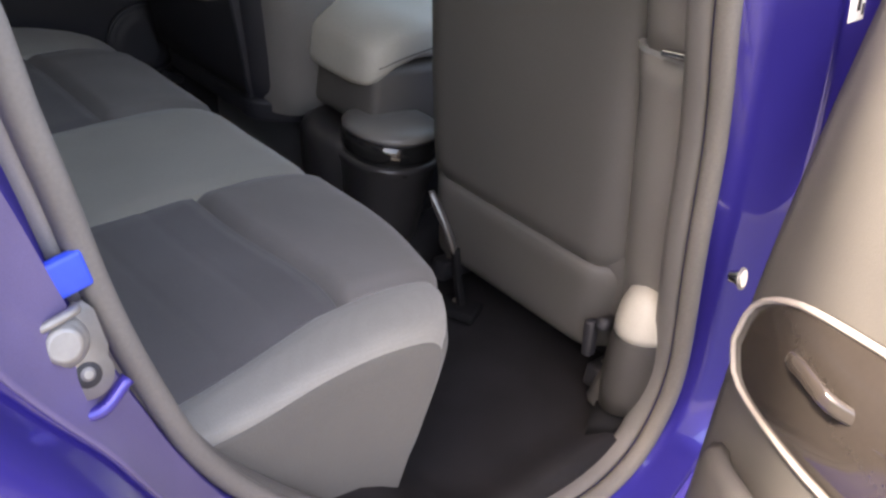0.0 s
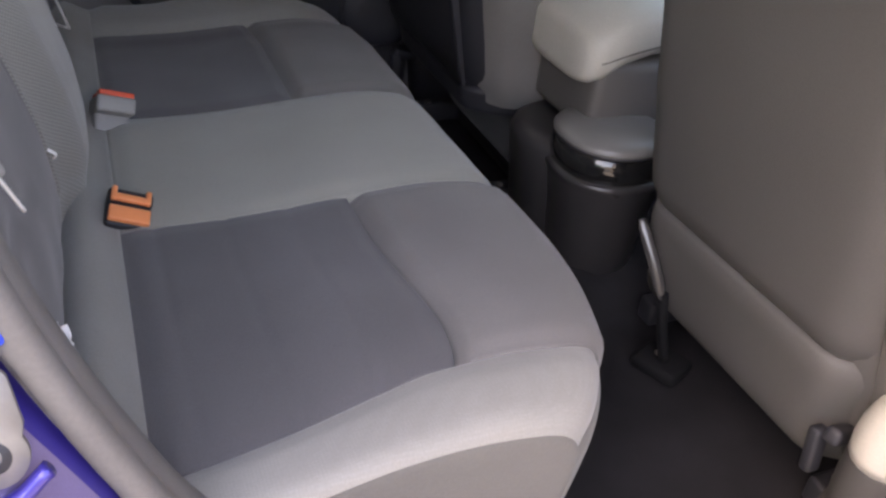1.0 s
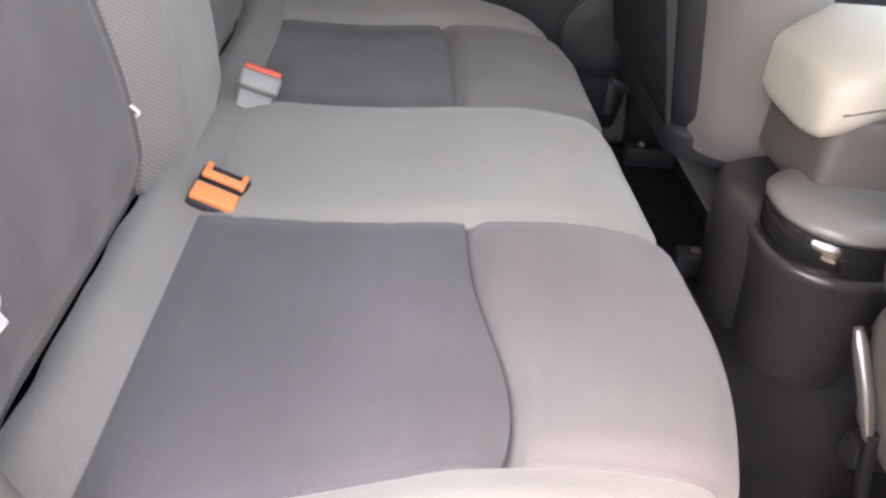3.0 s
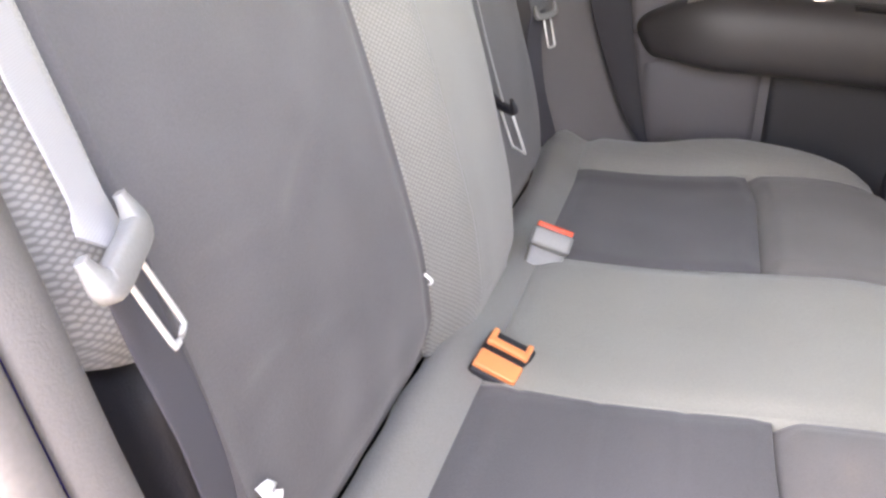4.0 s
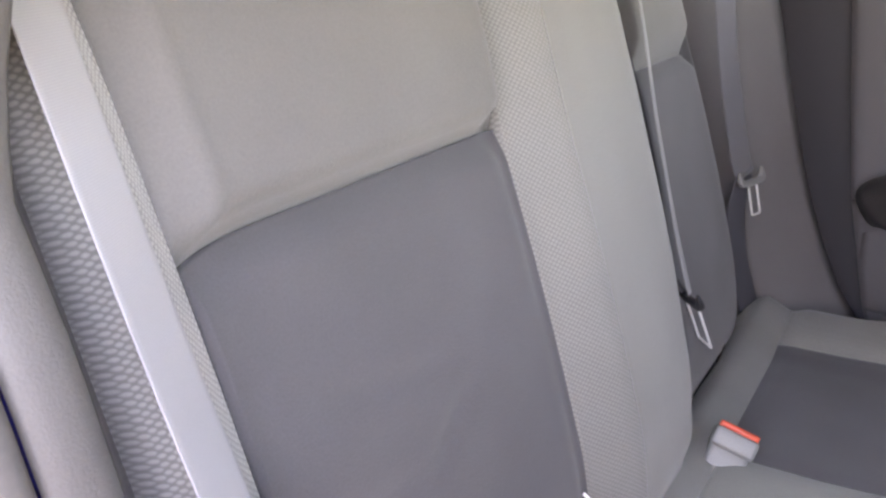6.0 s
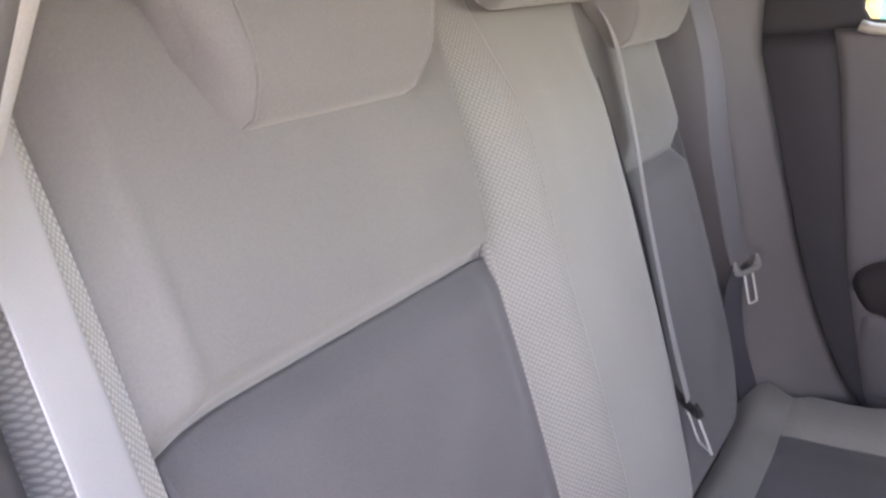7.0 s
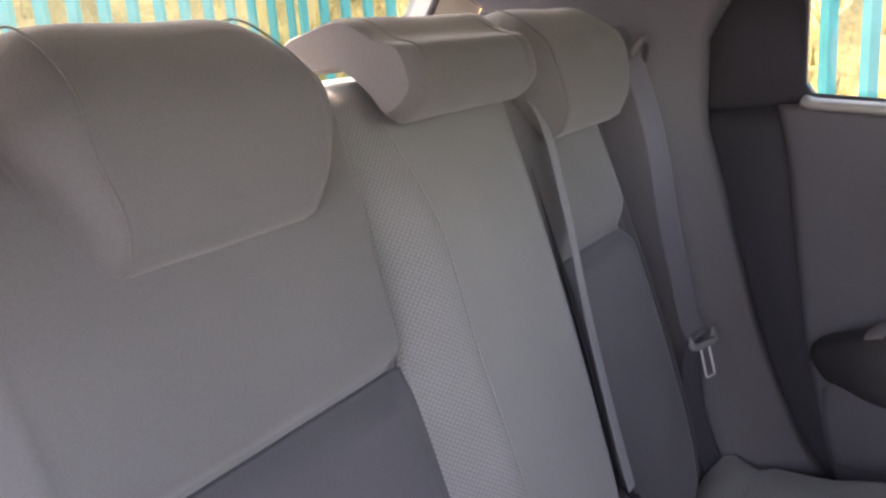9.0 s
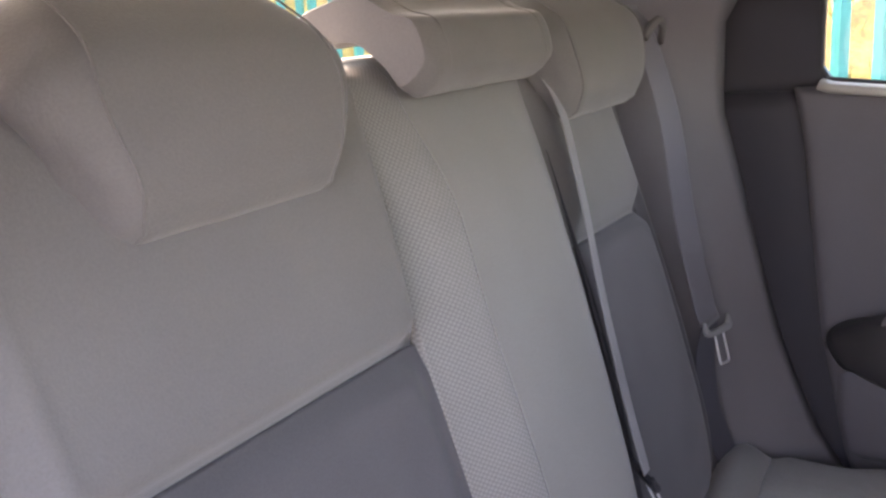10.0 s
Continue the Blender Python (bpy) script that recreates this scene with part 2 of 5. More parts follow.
def padded(surf, u0, u1, v0, v1, nu, nv, puff=0.006, edge=0.03, thick=0.03, dip=0.006, wrinkle=0.0015, cross=None, grooves=(), folds=()):
    """A stuffed panel over surf(u, v): it swells by puff and sinks by dip at its seams."""
    def at(u, v):
        e = 1e-3
        p = surf(u, v)
        n = (surf(u + e, v) - surf(u - e, v)).cross(surf(u, v + e) - surf(u, v - e)).normalized()
        return p, n
    bm = bmesh.new()
    top, low = [], []
    us = [u0 + (u1 - u0) * (0.5 - 0.5 * math.cos(math.pi * (0.08 + 0.84 * i / nu)) - 0.0157) / 0.9686 for i in range(nu + 1)]
    vs = [v0 + (v1 - v0) * (0.5 - 0.5 * math.cos(math.pi * (0.08 + 0.84 * j / nv)) - 0.0157) / 0.9686 for j in range(nv + 1)]
    us[0], us[-1], vs[0], vs[-1] = u0, u1, v0, v1
    for u in us:
        a, b = [], []
        for v in vs:
            p, n = at(u, v)
            du, dv = min(u - u0, u1 - u), min(v - v0, v1 - v)
            su, sv = smoothstep(du / edge), smoothstep(dv / edge) ** 0.8
            rise = puff * su * sv - dip * (1 - su) - (dip if cross is None else cross) * (1 - sv)
            rise += wrinkle * noise.noise((p.x * 14, p.y * 14, p.z * 14)) * smoothstep(min(du, dv) / edge)
            for g in grooves:
                rise -= 0.0016 * math.exp(-((v - v0 - g * (v1 - v0)) / 0.0055) ** 2)
            for ua, va, ub, vb in folds:
                k = min(1.0, max(0.0, ((u - ua) * (ub - ua) + (v - va) * (vb - va)) / ((ub - ua) ** 2 + (vb - va) ** 2)))
                d = math.hypot(u - ua - k * (ub - ua), v - va - k * (vb - va))
                rise += (0.0008 * math.exp(-((d - 0.014) / 0.014) ** 2) - 0.0034 * math.exp(-(d / 0.009) ** 2)) * (0.25 + 0.75 * math.sin(math.pi * k))
            a.append(bm.verts.new(p + n * rise))
            b.append(bm.verts.new(p - n * thick))
        top.append(a), low.append(b)
    for g, flip in ((top, False), (low, True)):
        for i in range(nu):
            for j in range(nv):
                q = (g[i][j], g[i + 1][j], g[i + 1][j + 1], g[i][j + 1])
                bm.faces.new(q if not flip else q[::-1])
    for i in range(nu):
        bm.faces.new((top[i][0], low[i][0], low[i + 1][0], top[i + 1][0]))
        bm.faces.new((top[i][nv], top[i + 1][nv], low[i + 1][nv], low[i][nv]))
    for j in range(nv):
        bm.faces.new((top[0][j], top[0][j + 1], low[0][j + 1], low[0][j]))
        bm.faces.new((top[nu][j], low[nu][j], low[nu][j + 1], top[nu][j + 1]))
    return bm


def slab(points, normal, thick, holes=()):
    """A flat plate over an outline, with openings cut through it."""
    from mathutils.geometry import tessellate_polygon
    n = Vector(normal).normalized() * thick
    loops = [[Vector(p) for p in points], *[[Vector(p) for p in h] for h in holes]]
    flat = [p for lp in loops for p in lp]
    tris = tessellate_polygon(loops)
    bm = bmesh.new()
    a, b = [bm.verts.new(p) for p in flat], [bm.verts.new(p + n) for p in flat]
    for t in tris:
        if len(set(t)) == 3:
            bm.faces.new([a[i] for i in t])
            bm.faces.new([b[i] for i in reversed(t)])
    k = 0
    for lp in loops:
        m = len(lp)
        for i in range(m):
            j = (i + 1) % m
            bm.faces.new((a[k + i], a[k + j], b[k + j], b[k + i]))
        k += m
    return bm


# ---- the car's shell ----
def yback(z):
    """Where the front of the rear backrest stands at a height."""
    return 0.475 + 0.30 * (z - 0.66) + 0.012 * smoothstep((0.79 - z) / 0.13)


OPENING = [(0.572, 1.20), (0.541, 1.085), (0.526, 1.02), (0.509, 0.958), (0.491, 0.887), (0.474, 0.832), (0.450, 0.767), (0.415, 0.687), (0.360, 0.605), (0.27, 0.512), (0.16, 0.427), (0.02, 0.372),
           (-0.15, 0.352), (-0.245, 0.378), (-0.288, 0.45), (-0.288, 0.55), (-0.227, 0.75), (-0.180, 0.915), (-0.112, 1.077), (-0.05, 1.25), (0.0, 1.41), (0.08, 1.475),
           (0.22, 1.50), (0.38, 1.495), (0.50, 1.44), (0.55, 1.33)]


def plane_x(y):
    """The doorway lies a little further in at its rear edge."""
    return -0.70 + 0.090 * smoothstep((y + 0.1) / 0.5)


def tumble(z):
    """The car's side leans in above the waist."""
    return 0.28 * max(0.0, z - 1.15)


def closed_curve(pts, n):
    q = spline([(0, *p) for p in (pts[-2:] + pts + pts[:3])], 6 * n)
    a = min(range(len(q) // 3), key=lambda i: (q[i] - Vector((0, *pts[0]))).length)
    b = max(range(2 * len(q) // 3, len(q)), key=lambda i: -(q[i] - Vector((0, *pts[0]))).length)
    cut = q[a:b]
    return [(cut[int(i * len(cut) / n)].y, cut[int(i * len(cut) / n)].z) for i in range(n)]


LOOP = closed_curve(OPENING, 120)


def outward(i, d):
    n = len(LOOP)
    (y0, z0), (y1, z1) = LOOP[i - 2], LOOP[(i + 2) % n]
    t = Vector((y1 - y0, z1 - z0)).normalized()
    y, z = LOOP[i]
    o = Vector((-t.y, t.x))
    if o.dot(Vector((y - 0.15, z - 0.9))) < 0:
        o = -o
    return y + o.x * d, z + o.y * d


def jamb_width(y, z):
    if y > 0.25 and z < 1.1:
        return float(np.interp(z, (0.55, 0.69, 0.8, 0.9, 1.0), (0.045, 0.035, 0.048, 0.078, 0.10)))
    return 0.06 if z < 0.45 or z > 1.4 else 0.11


def ring(d, x, scaled=True):
    out = []
    for i, (y, z) in enumerate(LOOP):
        a, b = outward(i, d * (jamb_width(y, z) if scaled else 1))
        out.append(Vector((x + plane_x(y) + 0.69 + tumble(b), a, b)))
    return out


def boundary_ring(x):
    out = []
    for y, z in LOOP:
        dy, dz = y - 0.15, z - 0.9
        k = min((1.5 if dy > 0 else 1.9) / max(1e-6, abs(dy)), (0.66 if dz > 0 else 0.68) / max(1e-6, abs(dz)))
        y, z = 0.15 + dy * k, 0.9 + dz * k
        if z > 1.12 and y < -1.74:
            y, z = -1.75 + 1.39 * min(1.0, (z - 1.12) / 0.44), 1.12
        elif z > 1.12 and y < -0.36:
            y, z = -0.36, 1.12 + 0.44 * (y + 1.75) / 1.39
        out.append(Vector((x + tumble(z), y, z)))
    return out


body = thing("car_body_side", (-0.8, 0.2, 0.22), "dark blue metallic painted car side round an open rear doorway", "car body", kind="structure")
part("side_panel", rings([ring(0.02, -0.66), ring(0.10, -0.675), ring(0.26, -0.678), ring(0.31, -0.703), ring(0.5, -0.712), ring(0.9, -0.735), ring(1.0, -0.748), ring(1.06, -0.752), ring(1.10, -0.747), ring(1.15, -0.752), ring(1.22, -0.778), ring(1.35, -0.80),
                          ring(1.55, -0.815), boundary_ring(-0.85)], True, False), BLUE, body)
flange = [i for i in range(len(LOOP)) if LOOP[i][0] > 0.20 and LOOP[i][1] < 1.30]
start = next(i for i in flange if (i - 1) % len(LOOP) not in flange)
flange = [(start + k) % len(LOOP) for k in range(len(flange))]
# Blue body paint here too; the sky reflected in it is coloured lilac.
part("jamb_flange", rings([[r[i] for i in flange] for r in (ring(0.32, -0.7065), ring(0.5, -0.7145), ring(0.9, -0.738), ring(0.99, -0.749), ring(1.04, -0.7545), ring(1.06, -0.753))], False, False), JAMB, body, "flange of the door jamb, sky reflection painted lilac")
part("rubber_seal", sweep([Vector((plane_x(y) + tumble(z), y, z)) for y, z in LOOP], oval(0.013, 0.011, 14, 2.4), lambda t: (1, 0, 0), True), RUBBER, body, "warm grey rubber door seal")
part("seal_lip", sweep([Vector((plane_x(LOOP[i][0]) + 0.030 + tumble(LOOP[i][1]), *outward(i, -0.004))) for i in range(len(LOOP))], oval(0.016, 0.006, 10), lambda t: (1, 0, 0), True), TRIM, body, "dark inner lip of the seal")

striker = thing("door_striker", (-0.62, 0.514, 0.845), "bolted bare steel door striker plate on the blue jamb", "door striker")
sm = frame_axes((-0.632, 0.519, 0.851), (0, -0.97, 0.20), (0.36, 0.20, 0.90)) @ Matrix.Scale(1.06, 4)
def plate_outline():
    top = [(-0.020, 0.028), (0.020, 0.028), (0.024, 0.020), (0.023, -0.006)]
    lobe = [(0.004 + 0.017 * math.cos(a), -0.019 + 0.017 * math.sin(a)) for a in np.linspace(0.35, -math.pi + 0.1, 14)]
    return top + lobe + [(-0.019, -0.006), (-0.024, 0.020)]


part("plate", slab([sm @ Vector((x, y, 0)) for x, y in plate_outline()], sm.to_3x3() @ Vector((0, 0, 1)), 0.005), STEEL, striker)
part("recess_trim", box((0.064, 0.028, 0.009), sm @ pose(-0.002, 0.048, 0.008, 20, 0, 4), 0.003, 2), BRIGHTBLUE, striker, "bright blue edge above the plate")
part("recess_rim", sweep(spline([sm @ Vector((x, y, 0.003)) for x, y in ((0.024, 0.044), (-0.028, 0.036), (-0.034, 0.010), (-0.026, -0.030), (0.0, -0.046), (0.026, -0.034))], 40), oval(0.006, 0.005, 8), (1, 0, 0)), BLUE, striker, "blue painted lip round the plate")


def bolt_head(m, r, h):
    loops = []
    for s, z in ((1.0, 0), (1.0, 0.3), (0.8, 0.55), (0.74, 0.6), (0.66, 0.95), (0.5, 1.0)):
        sides = 24
        loops.append([m @ Vector((r * s * math.cos(2 * math.pi * i / sides), r * s * math.sin(2 * math.pi * i / sides), h * z)) for i in range(sides)])
    return rings(loops)


part("bolt", bolt_head(sm @ pose(-0.003, 0.010, 0.004), 0.018, 0.015), STEEL, striker)
part("screw_hole", bolt_head(sm @ pose(0.004, -0.019, 0.004), 0.0095, 0.002), TRIMBLACK, striker, "dark countersunk screw hole")
part("screw", bolt_head(sm @ pose(0.004, -0.018, 0.005), 0.0050, 0.003), STEEL, striker)
part("latch_loop", sweep(spline([sm @ Vector(p) for p in ((-0.02, 0.024, 0.0), (-0.02, 0.025, 0.012), (-0.006, 0.027, 0.018), (0.012, 0.027, 0.012), (0.014, 0.026, 0.0))], 16), oval(0.0035, 0.0035, 8), (0, 0, 1)), STEEL, striker)

stop = thing("door_check_bolt", (-0.772, -0.222, 0.753), "shiny steel door check bolt on the blue pillar", "bolt")
part("head", bolt_head(frame_axes((-0.770, -0.222, 0.753), (0, 1, 0.3), (0.3, 0, 1)), 0.011, 0.018), CHROME, stop)
part("washer", bolt_head(frame_axes((-0.769, -0.222, 0.752), (0, 1, 0.3), (0.3, 0, 1)), 0.014, 0.006), STEEL, stop)

sticker = thing("pillar_sticker", (-0.802, -0.17, 1.05), "white and black printed sticker on the blue pillar", "sticker")
stm = frame_axes((-0.803, -0.157, 1.100), (0.1, -0.9, 0), (0.2, 0, 1)) @ Matrix.Scale(0.75, 4)
part("paper", box((0.06, 0.05, 0.001), stm, 0.0003, 1), WHITE, sticker)
for x, y, w, h in ((-0.02, 0.012, 0.012, 0.02), (0.004, 0.004, 0.014, 0.034), (0.022, -0.012, 0.008, 0.014)):
    part("printed_block", box((w, h, 0.001), stm @ pose(x, y, 0.0008), 0.0002, 1), GLOSS, sticker)


# floor, sills and tunnel
def floor_z(x, y):
    z = 0.37 + 0.025 * smoothstep((abs(x) - 0.58) / 0.07)
    z += 0.07 * smoothstep((0.15 - abs(x)) / 0.06)
    if y > 0.0:
        z += 0.10 * smoothstep(y / 0.2)
    return z


def carpet_sheet():
    nx, ny = 56, 60
    top = [[Vector((-0.665 + 1.34 * i / nx, -1.35 + 1.95 * j / ny, 0)) for j in range(ny + 1)] for i in range(nx + 1)]
    bm = bmesh.new()
    g, h = [], []
    for row in top:
        g.append([bm.verts.new((p.x, p.y, floor_z(p.x, p.y) + 0.004 * noise.noise(p * 9))) for p in row])
        h.append([bm.verts.new((p.x, p.y, 0.30)) for p in row])
    for i in range(nx):
        for j in range(ny):
            bm.faces.new((g[i][j], g[i + 1][j], g[i + 1][j + 1], g[i][j + 1]))
            bm.faces.new((h[i][j], h[i][j + 1], h[i + 1][j + 1], h[i + 1][j]))
    for i in range(nx):
        bm.faces.new((g[i][0], h[i][0], h[i + 1][0], g[i + 1][0]))
        bm.faces.new((g[i][ny], g[i + 1][ny], h[i + 1][ny], h[i][ny]))
    for j in range(ny):
        bm.faces.new((g[0][j], g[0][j + 1], h[0][j + 1], h[0][j]))
        bm.faces.new((g[nx][j], h[nx][j], h[nx][j + 1], g[nx][j + 1]))
    return bm


solo("floor", carpet_sheet(), CARPET, "black tufted carpet over the car floor and tunnel", "floor", kind="structure")


def roof_sheet(z0, t, half, y0, y1):
    loops = []
    for j in range(25):
        y = y0 + (y1 - y0) * j / 24
        drop = 0.05 * ((y + 0.1) / 1.1) ** 2
        prof = []
        for i in range(25):
            x = -half + 2 * half * i / 24
            prof.append((x, z0 - drop - 0.07 * (abs(x) / half) ** 3))
        loops.append([Vector((x, y, z)) for x, z in prof] + [Vector((x, y, z + t)) for x, z in reversed(prof)])
    return rings(loops)


solo("ceiling", roof_sheet(1.53, 0.02, 0.60, -0.62, 0.79), HEADLINER, "pale grey felt headlining under the car roof", "ceiling", kind="structure")
solo("roof", roof_sheet(1.562, 0.02, 0.72, -0.66, 0.845), BLUE, "dark blue metallic painted car roof panel", "roof", kind="structure")

# far side wall with its two window openings
side = [(0.70, -1.45, 0.30), (0.70, 1.25, 0.30), (0.70, 1.25, 1.0), (0.70, 0.87, 1.50), (0.70, -0.6, 1.52), (0.70, -1.30, 1.14), (0.70, -1.45, 1.10)]
hole_rear = [(0.70, -0.18, 1.17), (0.70, 0.400, 1.232), (0.70, 0.412, 1.25), (0.70, 0.412, 1.40), (0.70, 0.36, 1.46), (0.70, -0.16, 1.46)]
hole_front = [(0.70, -1.12, 1.13), (0.70, -0.34, 1.16), (0.70, -0.30, 1.46), (0.70, -0.62, 1.46)]
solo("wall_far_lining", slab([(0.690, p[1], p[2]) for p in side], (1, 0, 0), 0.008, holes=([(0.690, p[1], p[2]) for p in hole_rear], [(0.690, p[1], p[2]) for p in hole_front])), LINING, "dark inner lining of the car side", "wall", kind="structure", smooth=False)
solo("wall_far", slab(side, (1, 0, 0), 0.06, holes=(hole_rear, hole_front)), BLUE, "blue car side with two window openings", "wall", kind="structure", smooth=False)


def window(name, outline, label):
    w = thing(name, tuple(Vector(outline[0])), label, "window", kind="structure")
    mid = sum((Vector(p) for p in outline), Vector()) / len(outline)
    n = (Vector(outline[1]) - Vector(outline[0])).cross(Vector(outline[2]) - Vector(outline[0])).normalized()
    if n.x + n.y * 0.5 < 0:
        n = -n
    pane = part("pane", slab([Vector(p) + n * 0.03 for p in outline], n, 0.004), GLASS, w, smooth=False)
    pane.visible_shadow = False
    pts = [Vector(p) + (mid - Vector(p)).normalized() * 0.002 for p in outline]
    path = []
    for a, b in zip(pts, pts[1:] + pts[:1]):
        path += [a.lerp(b, k / 6) for k in range(6)]
    part("window_frame", sweep([p - n * 0.004 for p in path], oval(0.005, 0.006, 8, 3), tuple(n), True), TRIMBLACK, w, "black rubber window seal")
    return w


window("window_1", hole_rear, "clear side window of the far rear door")
window("window_2", hole_front, "clear side window of the far front door")
# Sill coloured pale for the bright daylight that lies on it.
solo("window_sill", sweep(spline([(0.672, -0.18, 1.166), (0.672, 0.10, 1.198), (0.672, 0.38, 1.224), (0.672, 0.405, 1.230)], 24), oval(0.024, 0.008, 12, 3), (1, 0, 0)), BEIGE,
     "top edge of the door under its window, daylight in its pale colour", "window sill", kind="structure")

# tailgate with the rear window
tail = [(-0.70, 1.22, 0.45), (0.70, 1.22, 0.45), (0.70, 1.22, 1.0), (0.62, 0.815, 1.54), (-0.62, 0.815, 1.54), (-0.70, 1.22, 1.0)]
tail_hole = [(-0.54, 1.155, 1.08), (0.54, 1.155, 1.08), (0.46, 1.02, 1.512), (-0.46, 1.02, 1.512)]


def bent_plate(outer, hole, t):
    """The tailgate: lower panel and window surround, joined along the waist."""
    low = slab([outer[0], outer[1], outer[2], outer[5]], (0, 1, 0), t)
    up = slab([outer[5], outer[2], outer[3], outer[4]], (0, 0.8, 0.6), t, holes=(hole,))
    return merge(low, up)


def on_tail(p):
    return (p[0], 1.22 - 0.75 * (p[2] - 1.0), p[2])


tail_hole = [on_tail(p) for p in tail_hole]
solo("wall_tailgate", bent_plate(tail, tail_hole, 0.04), BEIGE, "pale grey trimmed tailgate round the rear window", "tailgate", kind="structure", smooth=False)
window("window_3", tail_hole, "clear heated rear window of the tailgate")

# near rear quarter behind the doorway, closing the cabin
near_q = [(-0.70, 0.60, 0.45), (-0.70, 1.22, 0.45), (-0.70, 1.22, 1.0), (-0.66, 0.86, 1.50), (-0.66, 0.60, 1.50)]
solo("wall_near_quarter", slab(near_q, (-1, 0, 0), 0.02), TRIM, "grey trimmed inner quarter panel beside the luggage space", "wall", kind="structure", smooth=False)
solo("luggage_floor", box((1.36, 0.62, 0.03), pose(0, 0.93, 0.62), 0.004), CARPET, "black carpeted luggage floor behind the rear seat", "floor", kind="structure")
shelf = thing("parcel_shelf", (0, 0.95, 1.06), "grey parcel shelf behind the rear seat", "parcel shelf")
part("board", box((1.30, 0.38, 0.02), pose(0, 0.95, 1.09), 0.006, 3), GREYPLASTIC, shelf)
part("hinge_strip", box((1.20, 0.025, 0.01), pose(0, 0.775, 1.103), 0.003, 2), TRIMBLACK, shelf)

# front end: bulkhead, dashboard, windscreen
solo("wall_bulkhead", box((1.40, 0.05, 0.75), pose(0, -1.37, 0.68), 0.01), TRIMBLACK, "black carpeted bulkhead in the front footwells", "wall", kind="structure")
scr = [(-0.68, -1.40, 1.08), (0.68, -1.40, 1.08), (0.60, -0.62, 1.50), (-0.60, -0.62, 1.50)]
window("window_4", scr, "wide raked windscreen")
dash = thing("dashboard", (0, -1.2, 0.7), "dark grey moulded dashboard under the windscreen", "dashboard")
part("moulding", rings([[Vector((x, y, z)) for y, z in ((-1.36, 1.08), (-1.15, 1.09 + 0.02 * math.cos(x * 5)), (-0.98, 1.05), (-0.92, 0.97), (-0.97, 0.86), (-1.0, 0.74), (-1.12, 0.66), (-1.36, 0.64))]
                        for x in np.linspace(-0.68, 0.68, 30)]), TRIMBLACK, dash)


# ---- pillars and trims ----
def sheet_between(a_pts, b_pts, nu, bulge, thick=0.012, outw=(0, -1, 0)):
    """A moulded trim from one edge curve to another, swelling between them."""
    bm = bmesh.new()
    o = Vector(outw)
    n = len(a_pts)
    top, low = [], []
    for i in range(nu + 1):
        t = i / nu
        ra, rb = [], []
        for a, b in zip(a_pts, b_pts):
            p = a.lerp(b, t) + o * bulge * math.sin(math.pi * t)
            ra.append(bm.verts.new(p))
            rb.append(bm.verts.new(p - o * thick))
        top.append(ra), low.append(rb)
    for i in range(nu):
        for j in range(n - 1):
            bm.faces.new((top[i][j], top[i + 1][j], top[i + 1][j + 1], top[i][j + 1]))
            bm.faces.new((low[i][j], low[i][j + 1], low[i + 1][j + 1], low[i + 1][j]))
    for j in range(n - 1):
        bm.faces.new((top[0][j], top[0][j + 1], low[0][j + 1], low[0][j]))
        bm.faces.new((top[nu][j], low[nu][j], low[nu][j + 1], top[nu][j + 1]))
    for i in range(nu):
        bm.faces.new((top[i][0], low[i][0], low[i + 1][0], top[i + 1][0]))
        bm.faces.new((top[i][n - 1], top[i + 1][n - 1], low[i + 1][n - 1], low[i][n - 1]))
    return bm


def loop_y(z):
    """The rear edge of the doorway at a height."""
    return float(np.interp(z, (0.427, 0.512, 0.605, 0.687, 0.767, 0.832, 0.887, 0.958, 1.02, 1.085, 1.20, 1.33, 1.44), (0.16, 0.27, 0.36, 0.415, 0.45, 0.474, 0.491, 0.509, 0.526, 0.541, 0.572, 0.57, 0.50)))


